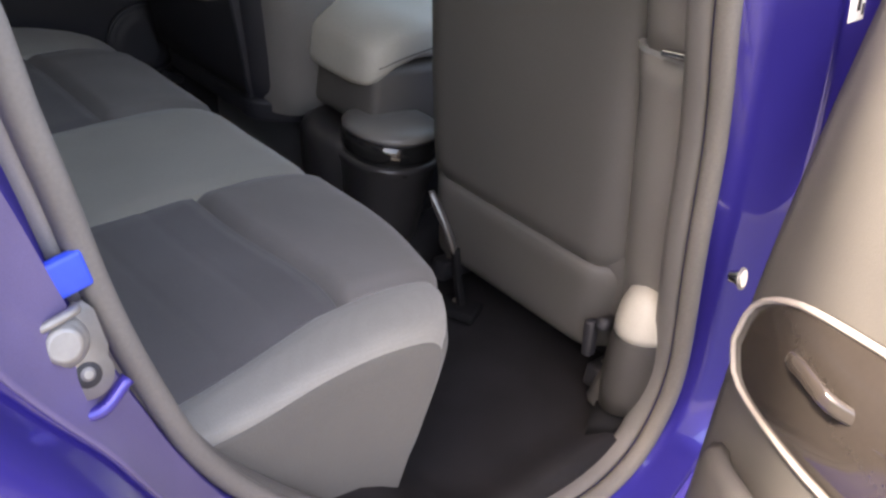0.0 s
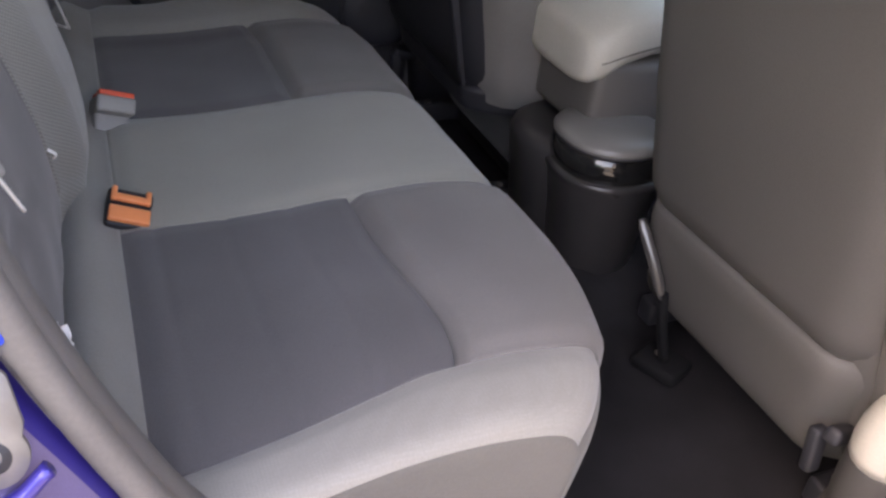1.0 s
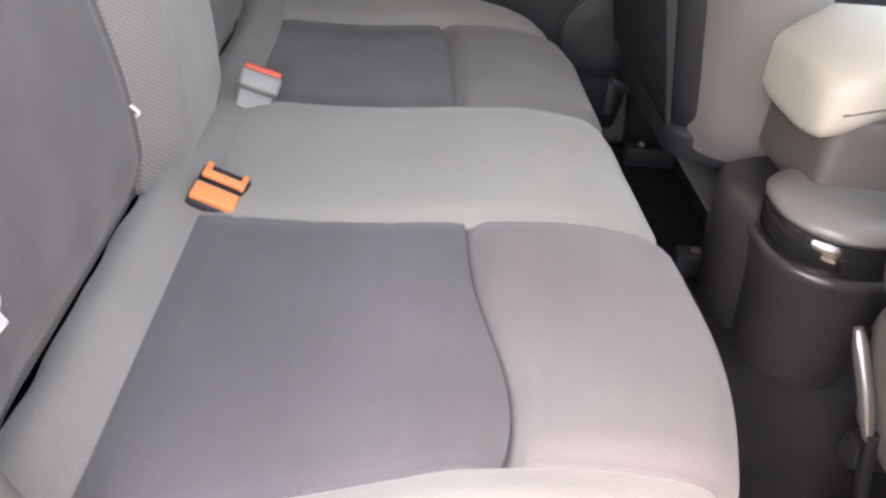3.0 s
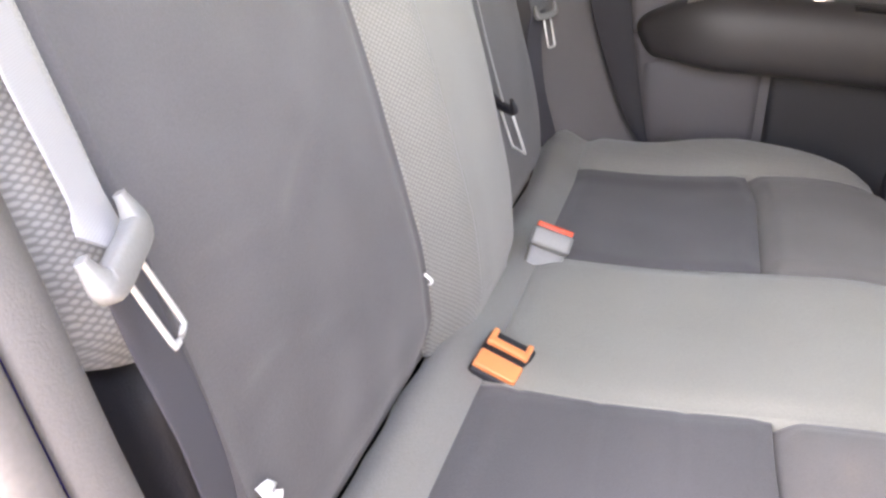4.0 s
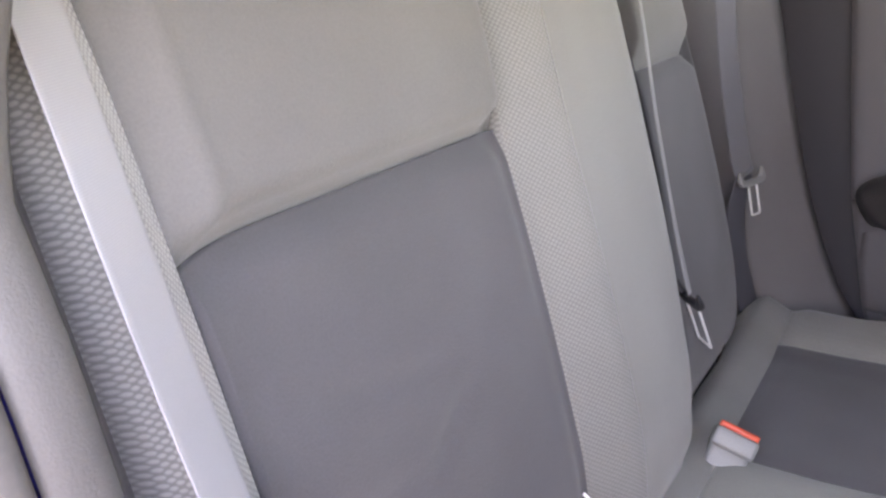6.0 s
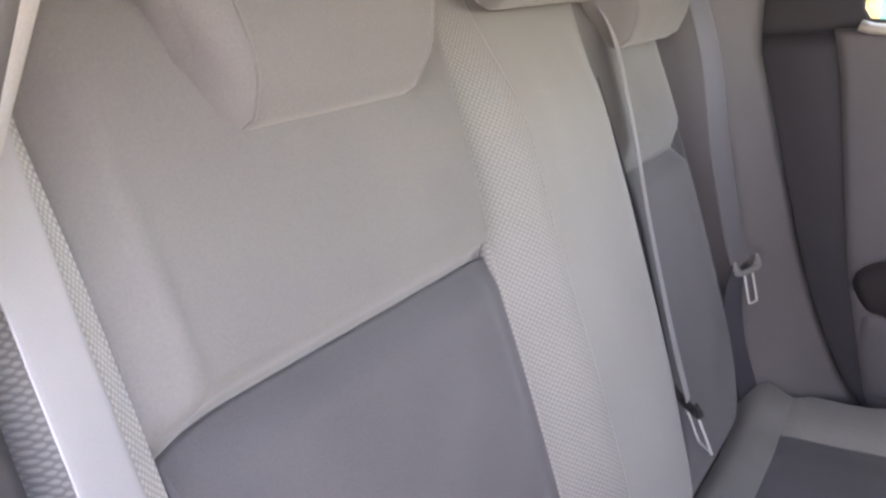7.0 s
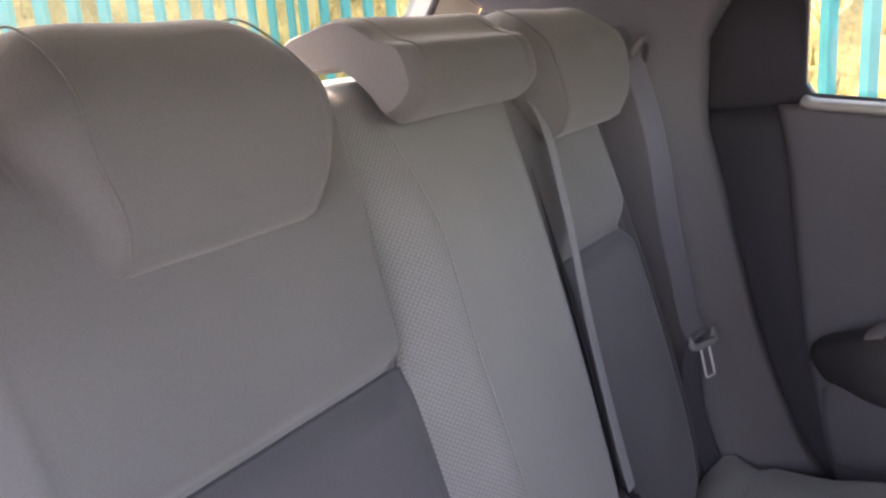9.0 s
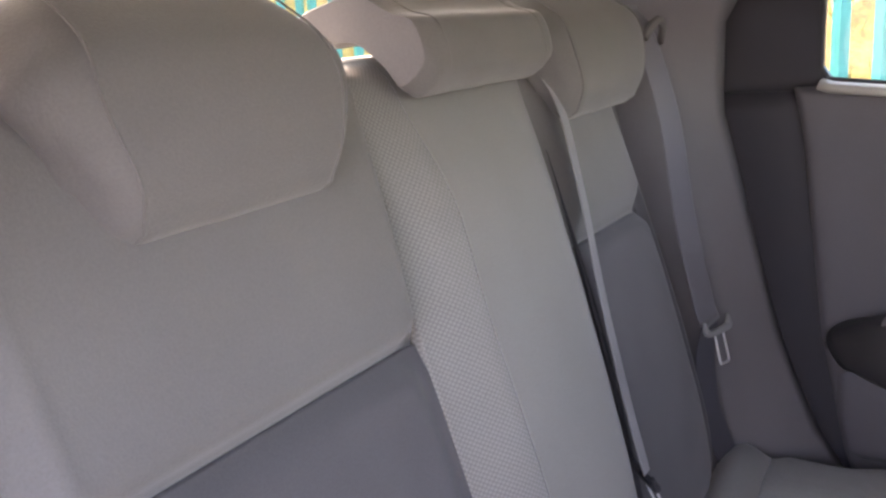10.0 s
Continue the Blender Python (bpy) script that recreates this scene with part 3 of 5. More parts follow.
BTRIM = material("centre_pillar_plastic", (0.165, 0.155, 0.148), 0.6, scale=(5, 600), bump=0.25)
# Near upper trim: bright doorway light is put into this colour.
LITTRIM = material("lit_pillar_plastic", (0.72, 0.705, 0.70), 0.6, scale=(5, 600), bump=0.25)
PILLAR = material("pillar_plastic", (0.290, 0.276, 0.266), 0.6, scale=(5, 600), bump=0.25)
for s, nm, lab in ((-1, "pillar_near", "warm grey plastic pillar trim beside the rear seat"), (1, "pillar_far", "grey plastic pillar trim beside the rear seat, darkened as the shaded side")):
    zs = np.linspace(0.62, 1.46, 26)
    dy = 0.0 if s < 0 else -0.035
    a = [Vector((s * ((0.606 - 0.5 * tumble(z)) if s < 0 else 0.668), loop_y(z) + 0.004 + dy, z)) for z in zs]
    lip = [min(1.0, max(0.0, (z - 1.17) / 0.25)) if s < 0 else 0.0 for z in zs]
    b = [Vector((s * ((0.522 if s < 0 else 0.535) - 0.075 * e + 0.02 * smoothstep((0.9 - z) / 0.2)), yback(z) + (0.012 if s < 0 else 0.05) - 0.150 * e + 0.16 * smoothstep((z - (1.37 if s < 0 else 1.28)) / 0.2), z)) for z, e in zip(zs, lip)]
    pl = thing(nm, (s * 0.62, 0.5, 0.62), lab, "pillar trim", kind="structure")
    if s < 0:
        part("pillar_panel", sheet_between(a[:18], b[:18], 10, 0.004), PILLAR, pl)
        part("pillar_cover", sheet_between(a[17:], b[17:], 10, 0.004), LITTRIM, pl, "grey upper trim, daylight put into its pale colour")
    else:
        # Far copy of the trim, its shade put into a darker colour.
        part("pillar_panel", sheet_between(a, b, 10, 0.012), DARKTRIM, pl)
    za = [z for z in zs if z > 1.22]
    a2 = [Vector((s * (0.668 - (tumble(z) if s < 0 else 0)), (loop_y(z) + dy) + 0.02, z)) for z in za]
    b2 = [Vector((s * 0.66, 1.20 - 0.75 * (z - 1.0), z)) for z in za]
    # Upper panels: near coloured for light, far coloured for shade.
    part("upper_panel", sheet_between(a2, b2, 6, -0.004, 0.01, (-s, 0, 0)), LITTRIM if s < 0 else DOORDARK, pl)

# B pillar trim by the open doorway
bp = thing("pillar_b", (-0.64, -0.22, 0.40), "grey plastic centre pillar trim with a shiny belt slot", "pillar trim", kind="structure")


def front_y(z):
    return float(np.interp(z, (0.378, 0.45, 0.55, 0.75, 0.915, 1.077, 1.25, 1.41), (-0.245, -0.288, -0.288, -0.227, -0.18, -0.112, -0.05, 0.0)))


def column(z0, z1, w, deep, push):
    loops = []
    for k in range(15):
        z = z0 + (z1 - z0) * k / 14
        y = front_y(z) - 0.015
        c = Vector((-0.655 + push + tumble(z), y - deep / 2, z))
        loops.append([c + Vector((u, v, 0)) for u, v in oval(w / 2, deep / 2, 16, 3.5)])
    return rings(loops)


part("lower_trim", column(0.40, 0.982, 0.112, 0.20, 0.040), BTRIM, bp)
part("upper_trim", column(0.986, 1.48, 0.100, 0.17, 0.034), BTRIM, bp)
part("joint_strip", column(0.980, 0.988, 0.118, 0.207, 0.041), GREYPLASTIC, bp, "pale strip along the trim joint")
part("belt_slot", box((0.040, 0.014, 0.008), pose(-0.640, front_y(0.99) - 0.006, 0.996, 0, 6, 8), 0.003, 3), CHROME, bp, "bright metal clip")

fp = thing("pillar_b_far", (0.66, -0.3, 0.40), "dark plastic centre pillar trim between the far doors", "pillar trim", kind="structure")
part("pillar_column", rings([[Vector((0.665 + a, -0.31 + 0.12 * (z - 0.4) + b, z)) for a, b in oval(0.04, 0.09, 16, 3.5)] for z in np.linspace(0.40, 1.48, 14)]), TRIMBLACK, fp)

# far door with its armrest
fd = thing("door_1", (0.68, 0.1, 0.42), "closed rear door with a dark moulded armrest and glossy switch panel", "car door", kind="structure")


def far_edge(z):
    """The rear edge of the far door at a height."""
    return float(np.interp(z, (0.40, 0.66, 0.85, 1.0, 1.16, 1.225), (0.25, 0.345, 0.385, 0.405, 0.425, 0.44)))


def far_panel(ya, yb, za, zb, t0=0.0):
    def surf(u, v):
        z = za + (zb - za) * v
        y = ya + (min(yb, far_edge(z)) - ya) * u
        x = 0.668 - 0.012 * math.sin(math.pi * smoothstep((z - 0.45) / 0.8)) - t0
        return Vector((x, y, z))
    return surf


def flipped(surf):
    return lambda u, v: surf(1 - u, v)


part("door_upper", padded(flipped(far_panel(-0.22, 0.440, 0.84, 1.225)), 0, 1, 0, 1, 24, 16, 0.003, 0.025, 0.02, 0.0005), DOORDARK, fd)
part("door_lower", padded(flipped(far_panel(-0.22, 0.440, 0.40, 0.84)), 0, 1, 0, 1, 24, 16, 0.002, 0.025, 0.02, 0.0005), DOORDARK, fd)
part("door_insert", padded(flipped(far_panel(0.17, 0.36, 0.655, 0.80, 0.006)), 0, 1, 0, 1, 8, 8, 0.004, 0.15, 0.012, 0.003), DOORDARK, fd, "grey plastic inset panel")
# No hollow is cut: its darkness is a black panel on the door.
part("dark_pocket_panel", padded(flipped(far_panel(-0.21, 0.155, 0.56, 0.80, 0.007)), 0, 1, 0, 1, 14, 12, 0.002, 0.05, 0.012, 0.004), TRIMBLACK, fd, "flat black panel for the pocket's dark hollow")
zs = np.linspace(0.60, 1.22, 20)
part("door_seal", sheet_between([Vector((0.674, far_edge(z) - 0.012, z)) for z in zs], [Vector((0.674, loop_y(z) - 0.02, z)) for z in zs], 8, 0.006, 0.008, (-1, 0, 0)), LINING, fd, "dark rubber door seal")
arm_path = spline([(0.650, 0.345, 0.842), (0.628, 0.325, 0.852), (0.60, 0.27, 0.860), (0.595, 0.17, 0.858), (0.597, 0.05, 0.852), (0.605, -0.10, 0.84), (0.64, -0.19, 0.825)], 30)
armrest = part("armrest", sweep(arm_path, oval(0.052, 0.060, 20, 2.8), (1, 0, 0), False, lambda t: 0.62 + 0.38 * smoothstep(t / 0.22)), ARMREST, fd, "dark padded armrest")
part("armrest_cap", sweep([p + Vector((0.004, 0, 0.044)) for p in arm_path[4:18]], oval(0.036, 0.014, 14, 2.6), (1, 0, 0)), PILLAR, armrest, "paler armrest top")
switch = part("switch_panel", sweep([p + Vector((-0.004, 0, 0.047)) for p in arm_path[16:27]], oval(0.032, 0.012, 14, 3), (1, 0, 0)), GLOSS, fd, "gloss black switch panel")
part("switch", box((0.018, 0.034, 0.010), pose(0.592, 0.105, 0.915, 0, 0, 0), 0.003, 2), CHROME, switch, "bright metal switch edge")
part("speaker_ring", sweep([Vector((0.642, -0.13 + 0.085 * math.cos(a), 0.62 + 0.085 * math.sin(a))) for a in np.linspace(0, 2 * math.pi, 33)[:-1]], oval(0.005, 0.004, 8), (1, 0, 0), True), TRIMBLACK, fd, "round speaker ring")
part("speaker_grille", bolt_head(frame_axes((0.652, -0.13, 0.62), (0, -1, 0), (0, 0, 1)), 0.083, 0.008), TRIMBLACK, fd, "black speaker grille")
part("door_pocket", sweep(spline([(0.645, 0.10, 0.48), (0.615, 0.04, 0.50), (0.605, -0.08, 0.51), (0.64, -0.18, 0.50)], 16), oval(0.02, 0.055, 14, 3), (1, 0, 0)), TRIMBLACK, fd)

# the open near door
HINGE, SWING = Vector((-0.80, -0.215, 0)), radians(65)


def door_at(s, z, d=0.0):
    """A point of the open door: s from its hinge, at height z, d proud of its inner face."""
    return Vector((HINGE.x - math.sin(SWING) * s + math.cos(SWING) * d, HINGE.y + math.cos(SWING) * s + math.sin(SWING) * d, z))


nd = thing("door_2", tuple(door_at(0.3, 0.42)), "wide open rear door with warm grey trim and recessed pull handle", "car door", kind="structure")


def near_skin(d0):
    return lambda u, v: door_at(0.0 + 0.92 * u, 0.40 + 0.83 * v, d0 + 0.02 * math.sin(math.pi * min(1, v * 1.1)))


part("outer_panel", slab([door_at(-0.01, 0.36, -0.10), door_at(0.95, 0.36, -0.10), door_at(1.0, 1.2, -0.10), door_at(-0.02, 1.2, -0.10)], door_at(0, 0, 1) - door_at(0, 0, 0), 0.02), BLUE, nd, "blue painted outer skin", smooth=False)
part("inner_frame", slab([door_at(-0.005, 0.37, -0.08), door_at(0.94, 0.37, -0.08), door_at(0.98, 1.19, -0.08), door_at(-0.005, 1.19, -0.08)], door_at(0, 0, 1) - door_at(0, 0, 0), 0.06), BLUE, nd, "blue painted door frame", smooth=False)
GLOSSBROWN = material("glossy_brown_plastic", (0.034, 0.030, 0.028), 0.12, spread=0.1, bump=0.0, coat=0.5)
DOORTRIM = material("door_trim_plastic", (0.085, 0.084, 0.083), 0.55, scale=(5, 650), bump=0.3)
part("trim_panel", padded(near_skin(0.0), 0, 1, 0, 1, 30, 26, 0.004, 0.06, 0.02, 0.008), DOORTRIM, nd)
bowl = [door_at(0.005 + 0.012, 0.70, 0.033), door_at(0.028, 0.755, 0.034), door_at(0.075, 0.792, 0.036), door_at(0.15, 0.812, 0.038), door_at(0.28, 0.83, 0.038), door_at(0.42, 0.835, 0.036),
        door_at(0.50, 0.80, 0.034), door_at(0.46, 0.70, 0.034), door_at(0.34, 0.655, 0.034), door_at(0.20, 0.64, 0.034), door_at(0.10, 0.645, 0.033), door_at(0.04, 0.662, 0.033)]
bowl_path = spline(bowl + bowl[:1], 60)[:-1]
part("armrest_rim", sweep(bowl_path, oval(0.005, 0.004, 10), lambda t: (math.cos(SWING), math.sin(SWING), 0), True), PILLAR, nd, "thin pale rim round the armrest")
cen = sum(bowl_path, Vector()) / len(bowl_path)
part("armrest", rings([[p.lerp(cen, k) + (door_at(0, 0, h) - door_at(0, 0, 0)) for p in bowl_path] for k, h in ((0.0, -0.012), (0.02, 0.001), (0.08, 0.003), (0.3, 0.011), (0.6, 0.015), (0.92, 0.017))]), GLOSSBROWN, nd, "glossy brown handle bowl")
part("handle", sweep(spline([door_at(0.118, 0.752, 0.040), door_at(0.128, 0.758, 0.060), door_at(0.15, 0.760, 0.064), door_at(0.19, 0.755, 0.064), door_at(0.215, 0.746, 0.040)], 20), oval(0.010, 0.007, 14, 2.5), (0, 0, 1)), GLOSSBROWN, nd, "glossy brown pull handle")
part("door_pocket", sweep(spline([door_at(0.06, 0.50, 0.03), door_at(0.12, 0.52, 0.06), door_at(0.40, 0.52, 0.07), door_at(0.75, 0.52, 0.05), door_at(0.82, 0.50, 0.03)], 24), oval(0.06, 0.02, 14, 3), (0, 0, 1)), DOORTRIM, nd)


# ---- rear seat ----
HALF = 0.568
PROFILE = spline([(0, 0.512, 0.585), (0, 0.505, 0.634), (0, 0.477, 0.661), (0, 0.437, 0.650), (0, 0.30, 0.650), (0, 0.16, 0.662), (0, 0.07, 0.668), (0, 0.005, 0.662), (0, -0.026, 0.651), (0, -0.041, 0.628), (0, -0.040, 0.59), (0, -0.018, 0.49), (0, 0.018, 0.40)], 400)
RUN = [0.0]
for p, q in zip(PROFILE, PROFILE[1:]):
    RUN.append(RUN[-1] + (q - p).length)


def cushion_at(u, s):
    """The rear cushion: u across, s metres along its section from the back over the top to the front skirt."""
    s = min(RUN[-1], max(0, s))
    i = min(len(RUN) - 2, int(s / RUN[-1] * 400))
    f = (s - RUN[i]) / (RUN[i + 1] - RUN[i])
    p = PROFILE[i].lerp(PROFILE[i + 1], f)
    a = abs(u)
    over = max(0.0, a - (HALF if u > 0 else HALF - 0.010))
    r = 0.016 if u < 0 else 0.030
    if over < r * math.pi / 2:
        x, drop = a - over + r * math.sin(over / r), r * (1 - math.cos(over / r))
    else:
        x, drop = a - over + r, r + over - r * math.pi / 2

    if u < 0:
        x += 0.05 * min(1.0, max(0.0, (p.y - 0.155) / 0.28)) * max(0.0, min((a - 0.136) / 0.337, (0.60 - a) / 0.127))
    bend, reach = (0.38, 0.2205) if u > 0 else (0.28, 0.335)
    back = (0.22 if u > 0 else 0.235) * (1 - math.sqrt(max(0.0, 1 - min(1.0, max(0.0, x - bend) / reach) ** 2)))
    front = smoothstep((0.45 - p.y) / 0.42)
    y = p.y + back * front
    lift = (0.008 if u < 0 else 0.024) * smoothstep((a - 0.42) / 0.12)
    y -= (0.010 * smoothstep(-u / 0.25) - 0.008 * smoothstep(u / 0.25)) * smoothstep((0.12 - p.y) / 0.12)
    if p.y < 0.1:
        drop *= min(1.0, max(0.0, (p.z - 0.40) / 0.22))
    z = max(0.36, p.z + lift - drop)
    return Vector((math.copysign(x, u), y, z))


def run_at(y):
    return next(RUN[i] for i in range(40, 400) if PROFILE[i].y <= y)


S0, S1, S2, S3 = 0.0, run_at(0.437), run_at(0.168), RUN[-1]
cushion = thing("rear_seat_cushion", (0, 0.25, 0.45), "grey two-tone fabric rear bench cushion with dark seat panels", "car seat cushion")


def cpanel(name, u0, u1, v0, v1, nu, nv, mat, label="", **kw):
    def surf(u, v):
        near = smoothstep((u - 0.136) / 0.34) ** 2 if "panel" in name and name != "centre_panel" else 0.0
        pull = max(0.0, min((v - S1) / (S2 - S1), (S3 - v) / (S3 - S2)))
        return cushion_at(-u, v + 0.046 * near * pull)
    return part(name, padded(surf, -u1, -u0, v0, v1, nu, nv, **kw), mat, cushion, label)


cpanel("rear_border", -0.60, 0.60, S0, S1, 70, 14, PLAIN, "light grey fabric border", puff=0.004, edge=0.03, dip=0.001, cross=0.003, wrinkle=0.004)
cpanel("seat_panel", -0.473, -0.136, S1, S2, 30, 64, DARK, "dark charcoal velour panel", puff=0.003, edge=0.022, dip=0.001, cross=0.003, grooves=(0.14, 0.43, 0.72))
cpanel("seat_panel", 0.160, 0.473, S1, S2, 30, 64, DARK, "dark charcoal velour panel", puff=0.003, edge=0.022, dip=0.001, cross=0.003)
cpanel("front_panel", -0.473, -0.136, S2, S3, 30, 48, LITVELOUR, "velour front panel, light put into its paler colour", puff=0.008, edge=0.026, dip=0.001, cross=0.012)
cpanel("front_panel", 0.160, 0.473, S2, S3, 30, 48, LITVELOUR, "velour front panel, light put into its paler colour", puff=0.008, edge=0.026, dip=0.001, cross=0.012)
cpanel("centre_panel", -0.136, 0.160, S1, S3, 26, 60, LITKNIT, "light grey knitted fabric", puff=0.004, edge=0.03, dip=0.001, cross=0.003)
S_EDGE = next(RUN[i] for i in range(200, 400) if PROFILE[i].y < 0.05 and PROFILE[i].z <= 0.632)
cpanel("side_border", -0.578, -0.473, S1, S_EDGE, 18, 64, LIGHT, "light grey mesh fabric", puff=0.004, edge=0.03, dip=0.002, cross=0.002)
cpanel("front_skirt", -0.578, -0.473, S_EDGE, S3, 18, 24, SHADEKNIT, "plain fabric skirt below the edge seam, shade in its colour", puff=0.001, edge=0.02, dip=0.003, cross=0.002)


def side_skin(w, v):
    """The near end of the cushion, hanging from its edge seam."""
    c = cushion_at(-0.578, v)
    k = smoothstep((v - S1) / (S_EDGE - S1)) ** 2
    return Vector((c.x + 0.03 * w * (1 - k), c.y + 0.054 * w * k, c.z - (c.z - 0.385) * w))


part("side_face", padded(side_skin, 0, 1, S1, S_EDGE + 0.004, 16, 56, puff=0.003, edge=0.06, thick=0.007, dip=0.002, cross=0.0), SHADEKNIT, cushion, "plain fabric side of the cushion, shade in its colour")
cpanel("side_border", 0.473, 0.80, S1, S3, 30, 64, LIGHT, "light grey mesh fabric", puff=0.004, edge=0.03, dip=0.001, cross=0.003)
part("base", box((1.06, 0.40, 0.22), pose(0, 0.29, 0.50), 0.03, 3), CARPET, cushion)
# Added plate: keeps the crease between cushion and backrest in shade.
part("crease_backing", box((1.10, 0.02, 0.20), pose(0, 0.548, 0.62), 0.004, 2), CARPET, cushion, "black plate added behind the cushion to darken the crease")


def back_at(x, s):
    """The rear backrest: s is the height up to its top edge, then the way back over it."""
    r = 0.035 + 0.025 * smoothstep((-0.36 - x) / 0.07)
    top = 1.32 - r
    shift = 0.055 * min(1.0, max(0.0, (s - 0.72) / 0.5)) * (smoothstep(x / 0.165) if x < 0.167 else max(0.0, (0.475 - x) / 0.308))
    shift += 0.028 * smoothstep((s - 1.06) / 0.2) * (smoothstep((x + 0.42) / 0.308) if x < -0.112 else max(0.0, (0.165 - x) / 0.277))
    bulge = 0.036 * smoothstep((0.152 - abs(x - 0.025)) / 0.085)
    wing = (0.012 if x < 0 else -0.014) * smoothstep((abs(x) - 0.43) / 0.05) - 0.05 * smoothstep((abs(x) - 0.49) / 0.05)
    belly = 0.012 * math.sin(math.pi * min(1, max(0, (s - 0.66) / 0.6)))
    f = (bulge + wing + belly) * smoothstep((1.33 - s) / 0.16)
    dropped = 0.012 * smoothstep((abs(x) - 0.40) / 0.12)
    if s <= top:
        return Vector((x + shift, yback(s) - f + 0.014 * smoothstep((0.705 - s) / 0.05), s - dropped))
    o = s - top
    if o < r * math.pi / 2:
        return Vector((x + shift, yback(top) - f + r * (1 - math.cos(o / r)), top + r * math.sin(o / r) - dropped))
    return Vector((x + shift, yback(top) - f + r + o - r * math.pi / 2, top + r - dropped))


TOP = 1.285 + 0.055 + 0.13
FOLDS = ((-0.44, 0.818, -0.36, 0.812), (-0.37, 0.812, -0.27, 0.785), (-0.445, 0.905, -0.34, 0.888), (-0.33, 0.885, -0.25, 0.925), (-0.41, 0.975, -0.27, 0.945))
for nm, loc, lab in (("folding_bench_half", (-0.2, 0.55, 0.66), "grey two-tone fabric rear backrest, wider folding half with raised centre"), ("folding_bench_half", (0.35, 0.55, 0.66), "grey two-tone fabric rear backrest, narrower folding half")):
    seat = thing(nm, loc, lab, "car backrest", "folding backrest halves")
    near = loc[0] < 0

    def bpanel(name, u0, u1, v0, v1, nu, nv, mat, label="", **kw):
        return part(name, padded(back_at, u0, u1, v0, v1, nu, nv, **kw), mat, seat, label)

    if near:
        bpanel("lower_panel", -0.462, -0.112, 0.650, 1.086, 60, 76, DARK, "dark charcoal velour panel", puff=0.004, edge=0.030, dip=0.002, cross=0.008, wrinkle=0.0035, folds=FOLDS)
        bpanel("upper_panel", -0.467, -0.112, 1.086, TOP, 34, 34, DIMKNIT, "light grey knitted fabric", puff=0.021, edge=0.022, dip=0.003, cross=0.014)
        bpanel("side_bolster", -0.530, -0.467, 0.892, TOP, 16, 40, MESH, "light grey mesh fabric", puff=0.008, edge=0.025)
        # Black panel painted where only a shaded gap lies under the bolster.
        bpanel("bolster_gap_fill", -0.525, -0.462, 0.655, 0.890, 14, 16, TRIMBLACK, "black panel filling the dark gap under the bolster", puff=0.0, edge=0.025, dip=0.02)
        bpanel("mesh_strip", -0.112, -0.045, 0.650, TOP, 12, 56, STRIP, "light grey mesh fabric", puff=0.0, edge=0.03, dip=0.0, wrinkle=0.001)
        bpanel("centre_panel", -0.045, 0.165, 0.650, TOP, 26, 56, PLAIN, "light grey knitted fabric", puff=0.002, edge=0.04, dip=0.0, wrinkle=0.001)
        part("back_shell", slab([(-0.53, 0.56, 0.66), (0.163, 0.56, 0.66), (0.215, 0.745, 1.29), (-0.53, 0.745, 1.29)], (0, 0.95, -0.29), 0.03), CARPET, seat, "black carpeted back", smooth=False)
    else:
        bpanel("lower_panel", 0.169, 0.475, 0.650, 1.085, 30, 34, DARK, "dark charcoal velour panel", puff=0.004, edge=0.025, dip=0.003, cross=0.009)
        bpanel("upper_panel", 0.169, 0.475, 1.085, TOP, 30, 26, DIMKNIT, "light grey knitted fabric", puff=0.010, edge=0.04, dip=0.003, cross=0.012)
        bpanel("side_bolster", 0.475, 0.545, 0.66, TOP, 16, 40, DARK, "dark side bolster", puff=0.006, edge=0.025)
        part("back_shell", slab([(0.169, 0.56, 0.66), (0.53, 0.56, 0.66), (0.53, 0.745, 1.29), (0.222, 0.745, 1.29)], (0, 0.95, -0.29), 0.03), CARPET, seat, "black carpeted back", smooth=False)


# No trim runs here: the black strip stands for shadow in the split.
part("split_shade", sweep([back_at(0.1665, v) + Vector((0.006, -0.003, 0)) for v in np.linspace(0.70, 1.20, 30)], oval(0.0035, 0.004, 10), (1, 0, 0), False, lambda t: 1 - 0.85 * smoothstep((t - 0.6) / 0.4)), TRIMBLACK, seat, "black strip painting the shadow along the split")


